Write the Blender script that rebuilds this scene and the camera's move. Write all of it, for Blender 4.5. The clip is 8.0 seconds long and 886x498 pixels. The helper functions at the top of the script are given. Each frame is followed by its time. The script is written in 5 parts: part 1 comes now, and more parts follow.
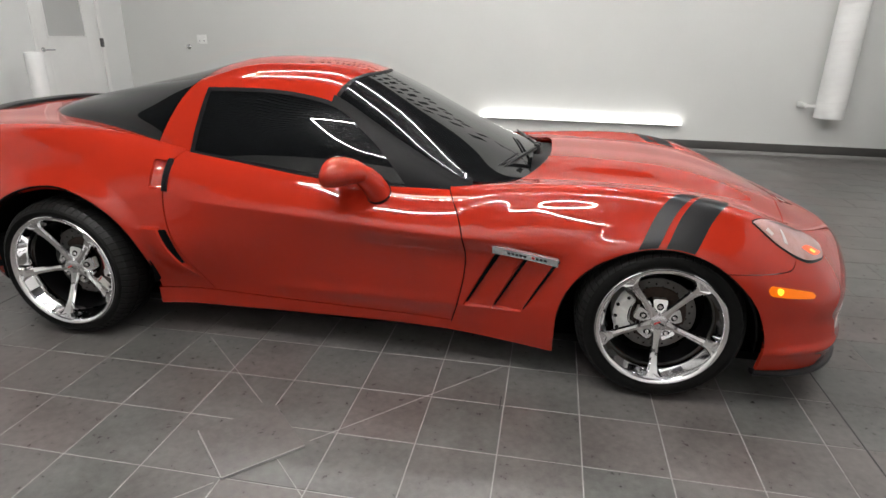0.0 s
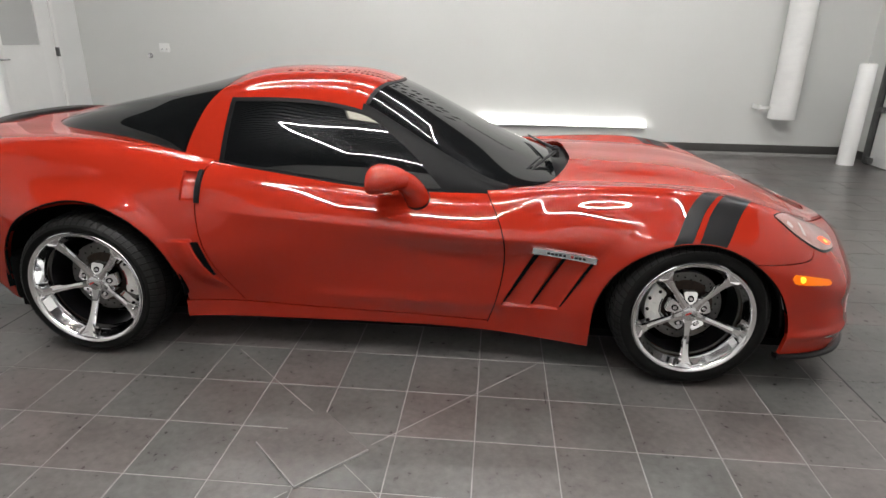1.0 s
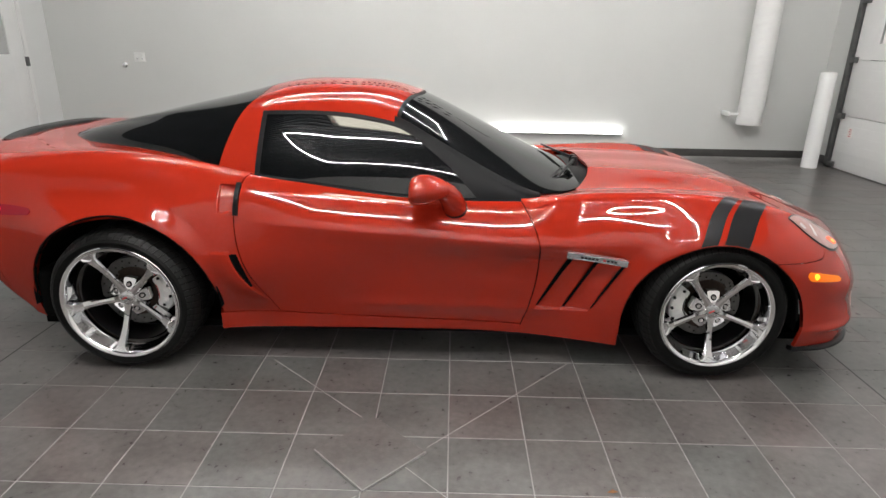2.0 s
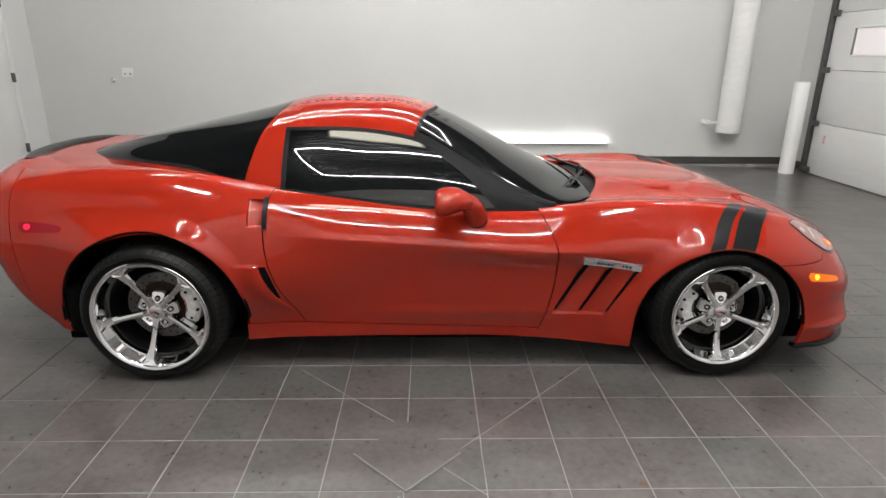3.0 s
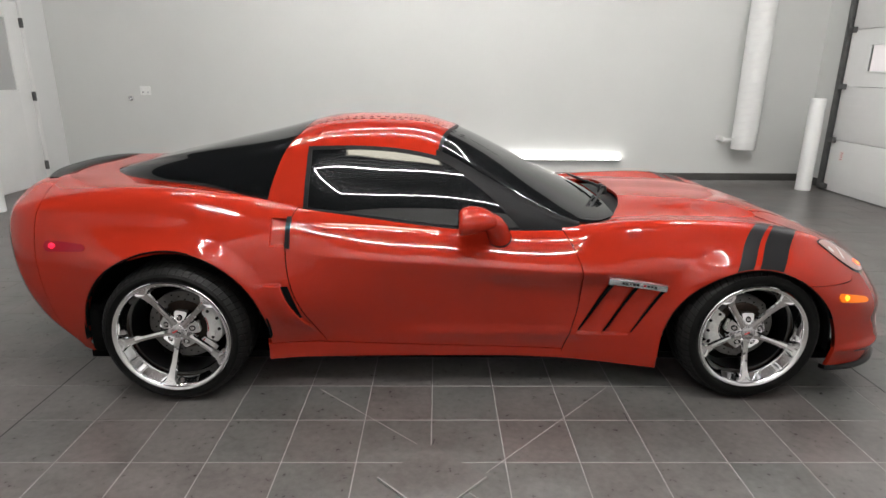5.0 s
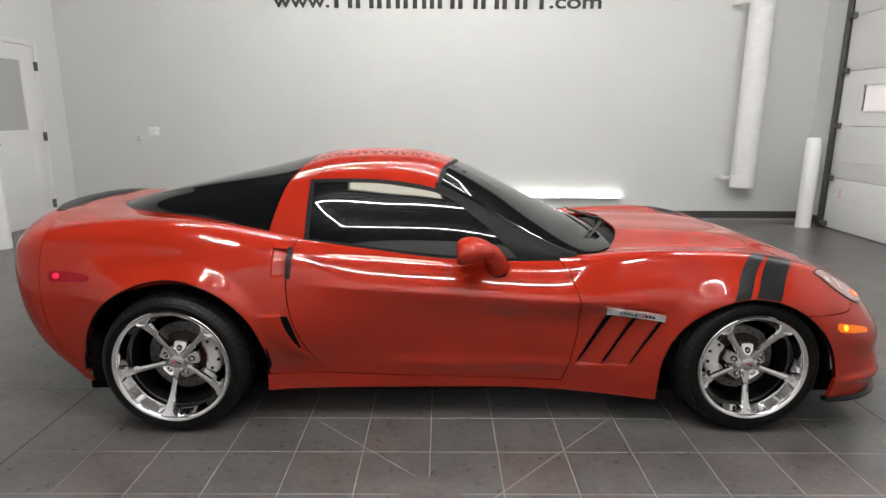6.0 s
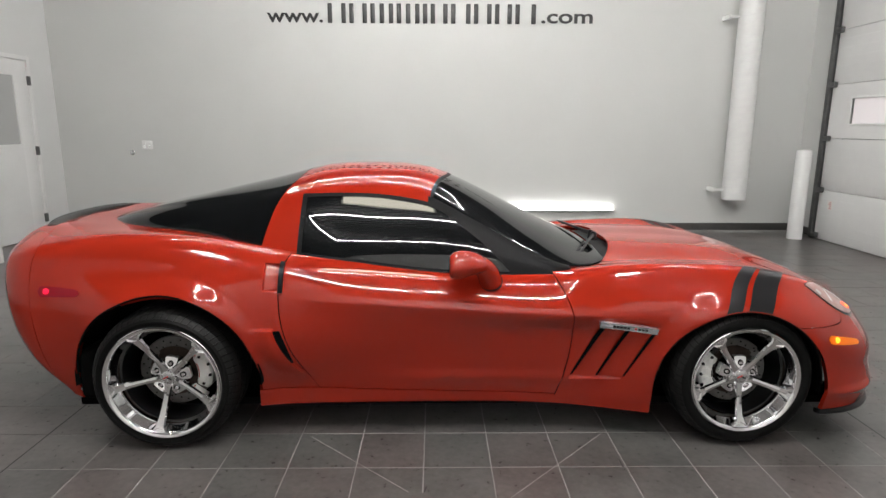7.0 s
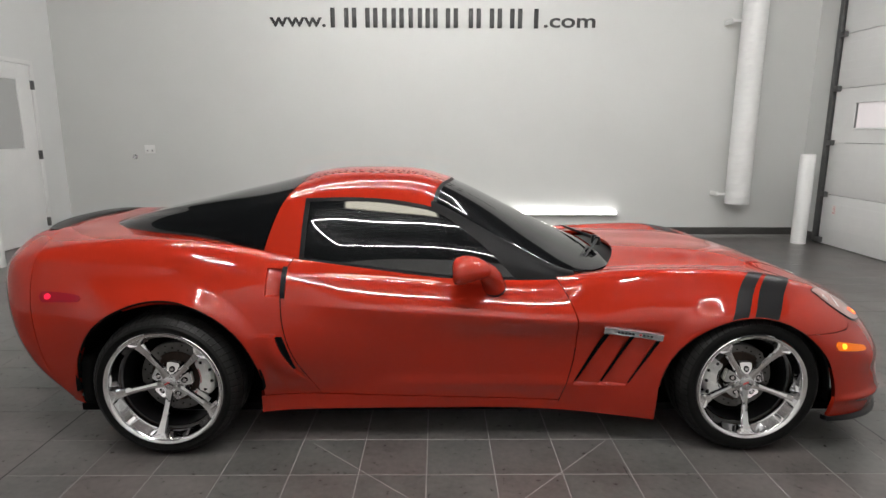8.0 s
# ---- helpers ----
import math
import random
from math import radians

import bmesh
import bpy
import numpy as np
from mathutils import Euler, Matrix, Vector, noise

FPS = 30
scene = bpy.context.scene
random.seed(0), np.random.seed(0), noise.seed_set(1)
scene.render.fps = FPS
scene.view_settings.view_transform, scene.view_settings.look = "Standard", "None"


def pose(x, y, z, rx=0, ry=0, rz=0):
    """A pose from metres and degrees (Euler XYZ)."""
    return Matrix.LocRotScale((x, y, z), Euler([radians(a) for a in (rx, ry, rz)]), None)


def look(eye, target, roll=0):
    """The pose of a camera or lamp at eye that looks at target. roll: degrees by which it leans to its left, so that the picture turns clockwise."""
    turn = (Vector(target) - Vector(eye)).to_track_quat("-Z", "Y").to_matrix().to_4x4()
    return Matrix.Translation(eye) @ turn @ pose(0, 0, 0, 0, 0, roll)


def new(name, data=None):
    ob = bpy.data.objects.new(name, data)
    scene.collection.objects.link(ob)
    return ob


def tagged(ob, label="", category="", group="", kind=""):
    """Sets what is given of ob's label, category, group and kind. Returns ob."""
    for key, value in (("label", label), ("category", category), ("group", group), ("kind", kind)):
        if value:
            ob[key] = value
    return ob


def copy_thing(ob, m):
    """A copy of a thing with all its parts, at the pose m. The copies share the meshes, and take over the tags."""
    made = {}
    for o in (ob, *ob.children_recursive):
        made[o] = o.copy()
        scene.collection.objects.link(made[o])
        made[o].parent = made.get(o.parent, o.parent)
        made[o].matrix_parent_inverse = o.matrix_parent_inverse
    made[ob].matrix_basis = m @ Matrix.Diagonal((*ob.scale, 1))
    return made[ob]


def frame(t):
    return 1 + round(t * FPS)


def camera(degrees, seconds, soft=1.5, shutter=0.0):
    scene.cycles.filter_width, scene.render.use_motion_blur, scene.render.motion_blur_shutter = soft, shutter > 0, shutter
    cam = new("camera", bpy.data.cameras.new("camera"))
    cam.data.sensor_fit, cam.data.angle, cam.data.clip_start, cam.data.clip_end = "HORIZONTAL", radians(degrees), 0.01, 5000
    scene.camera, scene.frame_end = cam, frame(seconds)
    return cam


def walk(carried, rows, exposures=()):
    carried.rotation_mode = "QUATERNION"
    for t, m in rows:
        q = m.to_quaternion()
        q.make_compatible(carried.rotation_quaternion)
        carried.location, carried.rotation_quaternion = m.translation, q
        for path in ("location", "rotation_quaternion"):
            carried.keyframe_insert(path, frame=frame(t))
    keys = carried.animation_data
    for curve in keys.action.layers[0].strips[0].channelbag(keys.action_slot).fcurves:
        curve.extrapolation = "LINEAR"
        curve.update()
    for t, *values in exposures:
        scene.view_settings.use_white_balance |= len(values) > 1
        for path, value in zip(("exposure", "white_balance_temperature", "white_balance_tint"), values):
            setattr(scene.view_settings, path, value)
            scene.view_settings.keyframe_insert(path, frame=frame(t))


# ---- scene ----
cam = camera(73.7, 8.0)
PATH = [
    (0, (2.189, -3.135, 1.433), (1.865, -1.29, 0.733), 1.1),
    (0.5, (2.013, -3.246, 1.449), (1.778, -1.384, 0.759), 1.0),
    (1, (1.817, -3.249, 1.438), (1.66, -1.374, 0.759), 0.9),
    (1.5, (1.649, -3.264, 1.447), (1.567, -1.38, 0.78), 0.8),
    (1.7, (1.583, -3.291, 1.454), (1.525, -1.405, 0.791), 0.9),
    (2.8, (1.291, -3.452, 1.492), (1.333, -1.555, 0.859), 0.7),
    (3, (1.274, -3.449, 1.496), (1.326, -1.55, 0.871), 0.6),
    (3.5, (1.241, -3.401, 1.512), (1.308, -1.5, 0.895), 0.6),
    (4, (1.224, -3.343, 1.512), (1.304, -1.44, 0.903), 0.5),
    (4.5, (1.219, -3.329, 1.509), (1.288, -1.422, 0.909), 0.5),
    (4.7, (1.209, -3.365, 1.511), (1.256, -1.456, 0.916), 0.5),
    (5.8, (1.227, -3.467, 1.478), (1.23, -1.523, 1.006), 0.3),
    (6, (1.232, -3.466, 1.47), (1.241, -1.516, 1.027), 0.3),
    (6.5, (1.232, -3.47, 1.467), (1.251, -1.514, 1.051), 0.3),
    (7, (1.239, -3.466, 1.477), (1.267, -1.507, 1.075), 0.2),
    (7.5, (1.242, -3.462, 1.486), (1.271, -1.501, 1.091), 0.2),
    (8, (1.234, -3.448, 1.479), (1.255, -1.487, 1.09), 0.2),
]
walk(cam, [(t, look(eye, target, roll)) for t, eye, target, roll in PATH],
     [(0.0, 0.36), (1.5, 0.38), (3.5, 0.38), (4.7, 0.38), (6.0, 0.34), (8.0, 0.17)])


# ---- world, light ----
world = bpy.data.worlds.new("world")
scene.world = world
world.use_nodes = True
world.node_tree.nodes["Background"].inputs[0].default_value = (0.75, 0.8, 0.85, 1)
world.node_tree.nodes["Background"].inputs[1].default_value = 0.05

ROOM_X0, ROOM_X1, ROOM_Y0, ROOM_Y1, ROOM_H = -4.10, 6.56, -4.105, 5.17, 4.55


# ---- materials ----
def shader(name, color, rough=0.5, metal=0.0, **more):
    m = bpy.data.materials.new(name)
    m.use_nodes = True
    b = m.node_tree.nodes["Principled BSDF"]
    b.inputs["Base Color"].default_value = (*color, 1)
    b.inputs["Roughness"].default_value = rough
    b.inputs["Metallic"].default_value = metal
    for key, value in more.items():
        b.inputs[key.replace("_", " ")].default_value = value
    return m


def nd(m, kind, **inputs):
    n = m.node_tree.nodes.new(kind)
    for key, value in inputs.items():
        n.inputs[key.replace("_", " ")].default_value = value
    return n


def wire(m, a, out, b, inp):
    m.node_tree.links.new(a.outputs[out], b.inputs[inp])


def vary(m, scale, low, high, rough=None, bump=0.0, fine=None, detail=6.0, rnd=0.0):
    """Two scales of colour variation between low and high, roughness range and fine relief."""
    b = m.node_tree.nodes["Principled BSDF"]
    co = nd(m, "ShaderNodeTexCoord")
    n1 = nd(m, "ShaderNodeTexNoise", Scale=scale, Detail=detail, Roughness=0.6)
    n2 = nd(m, "ShaderNodeTexNoise", Scale=fine or scale * 14, Detail=4.0, Roughness=0.6)
    wire(m, co, "Object", n1, "Vector")
    wire(m, co, "Object", n2, "Vector")
    mixv = nd(m, "ShaderNodeMix")
    mixv.inputs[0].default_value = 0.35
    wire(m, n1, "Fac", mixv, 2)
    wire(m, n2, "Fac", mixv, 3)
    ramp = nd(m, "ShaderNodeValToRGB")
    ramp.color_ramp.elements[0].position, ramp.color_ramp.elements[1].position = 0.32, 0.68
    ramp.color_ramp.elements[0].color, ramp.color_ramp.elements[1].color = (*low, 1), (*high, 1)
    wire(m, mixv, 0, ramp, "Fac")
    last = ramp
    if rnd:
        info = nd(m, "ShaderNodeObjectInfo")
        mr = nd(m, "ShaderNodeMapRange")
        mr.inputs[3].default_value, mr.inputs[4].default_value = 1 - rnd, 1 + rnd
        wire(m, info, "Random", mr, 0)
        hsv = nd(m, "ShaderNodeHueSaturation")
        wire(m, mr, 0, hsv, "Value")
        wire(m, ramp, "Color", hsv, "Color")
        last = hsv
    wire(m, last, "Color", b, "Base Color")
    if rough:
        mr2 = nd(m, "ShaderNodeMapRange")
        mr2.inputs[3].default_value, mr2.inputs[4].default_value = rough
        wire(m, n1, "Fac", mr2, 0)
        wire(m, mr2, 0, b, "Roughness")
    if bump:
        bp = nd(m, "ShaderNodeBump", Strength=bump, Distance=0.002)
        wire(m, n2, "Fac", bp, "Height")
        wire(m, bp, "Normal", b, "Normal")
    return m


def glow(name, color, strength):
    m = bpy.data.materials.new(name)
    m.use_nodes = True
    b = m.node_tree.nodes["Principled BSDF"]
    b.inputs["Base Color"].default_value = (color[0] * 0.5, color[1] * 0.5, color[2] * 0.5, 1)
    b.inputs["Emission Color"].default_value = (*color, 1)
    b.inputs["Emission Strength"].default_value = strength
    return m


PAINT = shader("red_paint", (0.355, 0.021, 0.009), 0.5, 0.0, Coat_Weight=1.0, Coat_Roughness=0.012, Coat_IOR=1.52, Specular_IOR_Level=0.0)
GLASS = shader("tinted_glass", (0.004, 0.0045, 0.005), 0.02, 0.0, IOR=1.43)
TRIM = shader("black_trim", (0.008, 0.008, 0.009), 0.28, 0.0, Specular_IOR_Level=0.30)
GLOSSBLACK = shader("gloss_black", (0.006, 0.006, 0.007), 0.22, 0.0, Specular_IOR_Level=0.3)
PILLAR = shader("pillar_black", (0.006, 0.006, 0.007), 0.42, 0.0, Specular_IOR_Level=0.12)
DARK = shader("dark_void", (0.004, 0.004, 0.004), 0.9, 0.0, Specular_IOR_Level=0.05)
STRIPE = shader("stripe_vinyl", (0.010, 0.010, 0.011), 0.38, 0.0, Specular_IOR_Level=0.25)
CHROME = shader("chrome", (0.93, 0.93, 0.94), 0.05, 1.0)
CHROME_IN = shader("chrome_barrel", (0.88, 0.88, 0.89), 0.05, 1.0)
SATIN = shader("satin_metal", (0.70, 0.70, 0.71), 0.26, 0.85)
STEEL = vary(shader("brake_steel", (0.24, 0.235, 0.23), 0.5, 0.7), 30, (0.10, 0.098, 0.095), (0.18, 0.176, 0.17), (0.36, 0.52))
RUST = vary(shader("rusty_iron", (0.035, 0.022, 0.017), 0.8), 40, (0.022, 0.015, 0.012), (0.055, 0.032, 0.022))
CALIPER = shader("caliper_paint", (0.86, 0.85, 0.83), 0.35, 0.0)
TYRE = vary(shader("tyre_rubber", (0.007, 0.007, 0.007), 0.5, 0.0, Specular_IOR_Level=0.12), 9, (0.005, 0.005, 0.005), (0.009, 0.009, 0.009), (0.40, 0.6), 0.1)
TREAD = vary(shader("tread_rubber", (0.014, 0.014, 0.014), 0.48, 0.0, Specular_IOR_Level=0.22), 20, (0.008, 0.008, 0.008), (0.014, 0.014, 0.014))
AMBER = shader("amber_lens", (0.62, 0.13, 0.004), 0.12, 0.0, Specular_IOR_Level=0.3, Emission_Color=(1.0, 0.20, 0.0, 1.0), Emission_Strength=0.36)
AMBER_LIT = glow("amber_bulb", (1.0, 0.40, 0.02), 2.0)
REDLENS = shader("red_lens", (0.14, 0.003, 0.008), 0.12, 0.0, Specular_IOR_Level=0.3, Emission_Color=(1.0, 0.01, 0.04, 1.0), Emission_Strength=0.10)
RED_LIT = glow("red_bulb", (1.0, 0.008, 0.05), 1.1)
LAMPBOWL = vary(shader("lamp_bowl", (0.40, 0.17, 0.15), 0.3, 0.1, Coat_Weight=1.0, Coat_Roughness=0.01), 14, (0.30, 0.10, 0.085), (0.50, 0.30, 0.28))
LAMPGREY = shader("lamp_reflector", (0.55, 0.50, 0.50), 0.3, 0.4)
LAMPDARK = shader("lamp_bezel", (0.10, 0.045, 0.042), 0.3, 0.0, Coat_Weight=1.0)
AMBER_SOFT = glow("amber_glow", (1.0, 0.13, 0.05), 0.75)
AMBER_DOT = glow("amber_dot", (1.0, 0.42, 0.08), 1.3)
LAMPLENS = shader("clear_lens", (0.9, 0.9, 0.9), 0.02, 0.0, Transmission_Weight=1.0, IOR=1.12)
REDMARK = shader("red_mark", (0.5, 0.03, 0.03), 0.4)

WALL = vary(shader("wall_paint", (0.62, 0.62, 0.60), 0.55), 1.1, (0.600, 0.606, 0.592), (0.633, 0.639, 0.624), (0.5, 0.62), 0.05, 120)
WALL2 = vary(shader("side_wall_paint", (0.70, 0.70, 0.69), 0.5), 1.3, (0.69, 0.695, 0.69), (0.73, 0.735, 0.73), (0.45, 0.6), 0.05, 120)
WALL_S = vary(shader("wall_paint_grey", (0.54, 0.54, 0.53), 0.6), 1.1, (0.52, 0.52, 0.51), (0.56, 0.56, 0.55))
BASE = vary(shader("baseboard_vinyl", (0.06, 0.058, 0.055), 0.45), 4, (0.05, 0.048, 0.046), (0.075, 0.072, 0.069))
WHITE = vary(shader("white_gloss_paint", (0.78, 0.78, 0.77), 0.35), 3, (0.75, 0.75, 0.745), (0.81, 0.81, 0.80), (0.28, 0.42), 0.05, 60)
CEIL = vary(shader("ceiling_deck", (0.10, 0.10, 0.105), 0.6), 2, (0.085, 0.085, 0.09), (0.12, 0.12, 0.125))
def tile_material(name, island):
    """Dark stone-effect tile with cloudy grain; each piece leans to a brownish or a greenish grey."""
    m = shader(name, (0.11, 0.105, 0.10), 0.3)
    b = m.node_tree.nodes["Principled BSDF"]
    geo = nd(m, "ShaderNodeNewGeometry")
    cloud = nd(m, "ShaderNodeTexNoise", Scale=3.1, Detail=8.0, Roughness=0.62)
    grain = nd(m, "ShaderNodeTexNoise", Scale=33.0, Detail=5.0, Roughness=0.65)
    speck = nd(m, "ShaderNodeTexNoise", Scale=210.0, Detail=2.0)
    shift = nd(m, "ShaderNodeVectorMath")
    shift.inputs[1].default_value = (0.0, 0.0, 0.3713)
    wire(m, geo, "Position", shift, 0)
    for n in (cloud, grain, speck):
        wire(m, shift, 0, n, "Vector")
    mixv = nd(m, "ShaderNodeMix")
    mixv.inputs[0].default_value = 0.42
    wire(m, cloud, "Fac", mixv, 2)
    wire(m, grain, "Fac", mixv, 3)
    ramp = nd(m, "ShaderNodeValToRGB")
    ramp.color_ramp.elements[0].position, ramp.color_ramp.elements[1].position = 0.33, 0.67
    ramp.color_ramp.elements[0].color, ramp.color_ramp.elements[1].color = (0.062, 0.058, 0.056, 1), (0.150, 0.143, 0.139, 1)
    wire(m, mixv, 0, ramp, "Fac")
    tint = nd(m, "ShaderNodeMix")
    tint.data_type = "RGBA"
    tint.inputs[6].default_value, tint.inputs[7].default_value = (1.07, 0.98, 0.965, 1), (0.92, 0.965, 0.945, 1)
    if island:
        wire(m, geo, "Random Per Island", tint, 0)
    else:
        wire(m, nd(m, "ShaderNodeObjectInfo"), "Random", tint, 0)
    mul = nd(m, "ShaderNodeMix")
    mul.data_type, mul.blend_type = "RGBA", "MULTIPLY"
    mul.inputs[0].default_value = 1.0
    wire(m, ramp, "Color", mul, 6)
    wire(m, tint, 2, mul, 7)
    wire(m, mul, 2, b, "Base Color")
    gloss = nd(m, "ShaderNodeMapRange")
    gloss.inputs[3].default_value, gloss.inputs[4].default_value = 0.20, 0.42
    wire(m, grain, "Fac", gloss, 0)
    wire(m, gloss, 0, b, "Roughness")
    bp = nd(m, "ShaderNodeBump", Strength=0.03, Distance=0.0008)
    wire(m, speck, "Fac", bp, "Height")
    wire(m, bp, "Normal", b, "Normal")
    return m


TILE = tile_material("floor_tile", False)
TILE_FIELD = tile_material("floor_tile_field", True)
GROUT = vary(shader("grout", (0.30, 0.29, 0.28), 0.8), 8, (0.22, 0.21, 0.205), (0.36, 0.35, 0.34))
GROUT_DARK = vary(shader("joint_seal", (0.03, 0.03, 0.03), 0.7), 8, (0.02, 0.02, 0.02), (0.04, 0.04, 0.04))
BLACKLETTER = shader("black_letter", (0.012, 0.012, 0.012), 0.4)
RAIL = vary(shader("galvanised_rail", (0.12, 0.12, 0.12), 0.5, 0.6), 12, (0.08, 0.08, 0.08), (0.16, 0.16, 0.16))
LED = glow("led_tube", (1.0, 0.985, 0.96), 345.0)
LED_FAR = glow("led_tube_far", (1.0, 0.985, 0.96), 210.0)
LED_WALL = glow("led_bar", (1.0, 0.99, 0.96), 13.0)
PANELGLOW = glow("cream_diffuser", (1.0, 0.95, 0.78), 14.0)


# ---- mesh helpers ----
def part(name, verts, faces, mat, parent=None, label="", smooth=False, normals=None, mats=None):
    """One mesh object from vertices and faces, under parent."""
    me = bpy.data.meshes.new(name)
    me.from_pydata([tuple(float(c) for c in v) for v in verts], [], [tuple(int(i) for i in f) for f in faces])
    me.materials.append(mat)
    if smooth or normals is not None:
        me.polygons.foreach_set("use_smooth", [True] * len(me.polygons))
    me.update()
    if normals is not None:
        me.normals_split_custom_set_from_vertices([tuple(float(c) for c in n) for n in normals])
    ob = new(name, me)
    if parent is not None:
        ob.parent = parent
    if label:
        ob["label"] = label
    return ob


def bm_part(name, bm, mat, parent=None, label="", smooth=True, angle=0.6):
    me = bpy.data.meshes.new(name)
    bm.normal_update()
    bm.to_mesh(me)
    bm.free()
    me.materials.append(mat)
    if smooth:
        me.polygons.foreach_set("use_smooth", [True] * len(me.polygons))
        me.set_sharp_from_angle(angle=angle)
    ob = new(name, me)
    if parent is not None:
        ob.parent = parent
    if label:
        ob["label"] = label
    return ob


def box_bm(x0, x1, y0, y1, z0, z1, bevel=0.0, seg=2):
    bm = bmesh.new()
    bmesh.ops.create_cube(bm, size=1.0)
    for v in bm.verts:
        v.co = Vector(((x0 + x1) / 2 + v.co.x * (x1 - x0), (y0 + y1) / 2 + v.co.y * (y1 - y0), (z0 + z1) / 2 + v.co.z * (z1 - z0)))
    if bevel:
        bmesh.ops.bevel(bm, geom=bm.edges[:], offset=bevel, segments=seg, affect="EDGES", profile=0.5)
    return bm


def box(name, x0, x1, y0, y1, z0, z1, mat, parent=None, label="", bevel=0.0):
    return bm_part(name, box_bm(x0, x1, y0, y1, z0, z1, bevel), mat, parent, label, smooth=bevel > 0)


def lathe(name, profile, mat, parent=None, label="", seg=64, axis="z", closed=False, angle=0.6):
    """Turns (radius, height) pairs round an axis. axis y: height runs along -y."""
    n = len(profile)
    verts, faces = [], []
    for i in range(seg):
        a = 2 * math.pi * i / seg
        for r, h in profile:
            if axis == "z":
                verts.append((r * math.cos(a), r * math.sin(a), h))
            else:
                verts.append((r * math.cos(a), -h, r * math.sin(a)))
    for i in range(seg):
        j = (i + 1) % seg
        for k in range(n if closed else n - 1):
            k2 = (k + 1) % n
            faces.append((i * n + k, j * n + k, j * n + k2, i * n + k2))
    bm = bmesh.new()
    me = bpy.data.meshes.new("tmp")
    me.from_pydata(verts, [], faces)
    bm.from_mesh(me)
    bpy.data.meshes.remove(me)
    bmesh.ops.remove_doubles(bm, verts=bm.verts[:], dist=1e-5)
    bmesh.ops.recalc_face_normals(bm, faces=bm.faces[:])
    return bm_part(name, bm, mat, parent, label, True, angle)


def tube_bm(points, radius, seg=8, closed=False):
    """A round tube along a line of points."""
    bm = bmesh.new()
    pts = [Vector(p) for p in points]
    rings = []
    for i, p in enumerate(pts):
        a = pts[i - 1] if (i or closed) else p
        b = pts[(i + 1) % len(pts)] if (i + 1 < len(pts) or closed) else p
        d = (b - a).normalized()
        up = Vector((0, 0, 1)) if abs(d.z) < 0.9 else Vector((1, 0, 0))
        s = d.cross(up).normalized()
        t = s.cross(d)
        r = radius[i] if isinstance(radius, (list, tuple)) else radius
        rings.append([bm.verts.new(p + r * (math.cos(2 * math.pi * k / seg) * s + math.sin(2 * math.pi * k / seg) * t)) for k in range(seg)])
    m = len(rings)
    for i in range(m if closed else m - 1):
        for k in range(seg):
            bm.faces.new((rings[i][k], rings[i][(k + 1) % seg], rings[(i + 1) % m][(k + 1) % seg], rings[(i + 1) % m][k]))
    if not closed:
        bm.faces.new(rings[0][::-1])
        bm.faces.new(rings[-1])
    bmesh.ops.recalc_face_normals(bm, faces=bm.faces[:])
    return bm


def thing(name, label, category, x=0.0, y=0.0, z=0.0, group=""):
    ob = new(name)
    ob.location = (x, y, z)
    return tagged(ob, label, category, group)


# ---- the room ----
def structure(ob, label):
    return tagged(ob, label, "", "", "structure")


T = 0.2
structure(box("wall_north", ROOM_X0 - T, ROOM_X1 + T, ROOM_Y1, ROOM_Y1 + T, -0.05, ROOM_H, WALL), "plain light grey painted back wall of the showroom")
structure(box("wall_south", ROOM_X0 - T, ROOM_X1 + T, ROOM_Y0 - T, ROOM_Y0, -0.05, ROOM_H, WALL_S), "plain grey painted wall")


# ---- the car's body: two lofted surfaces, cut into panels ----
SECOND = {}


def spline_rows(knots, q):
    """Weights of a natural cubic spline through the knots, at the places q."""
    k, q = np.asarray(knots, float), np.asarray(q, float)
    n = len(k)
    h = np.diff(k)
    name = tuple(k.tolist())
    if name not in SECOND:
        a, r = np.zeros((n, n)), np.zeros((n, n))
        a[0, 0] = a[-1, -1] = 1
        for i in range(1, n - 1):
            a[i, i - 1], a[i, i], a[i, i + 1] = h[i - 1], 2 * (h[i - 1] + h[i]), h[i]
            r[i, i - 1], r[i, i], r[i, i + 1] = 6 / h[i - 1], -6 / h[i - 1] - 6 / h[i], 6 / h[i]
        SECOND[name] = np.linalg.solve(a, r)
    m = SECOND[name]
    j = np.clip(np.searchsorted(k, q) - 1, 0, n - 2)
    hh = h[j]
    t0, t1 = (k[j + 1] - q) / hh, (q - k[j]) / hh
    out = ((t0 ** 3 - t0) * hh ** 2 / 6)[:, None] * m[j] + ((t1 ** 3 - t1) * hh ** 2 / 6)[:, None] * m[j + 1]
    at = np.arange(len(q))
    out[at, j] += t0
    out[at, j + 1] += t1
    return out


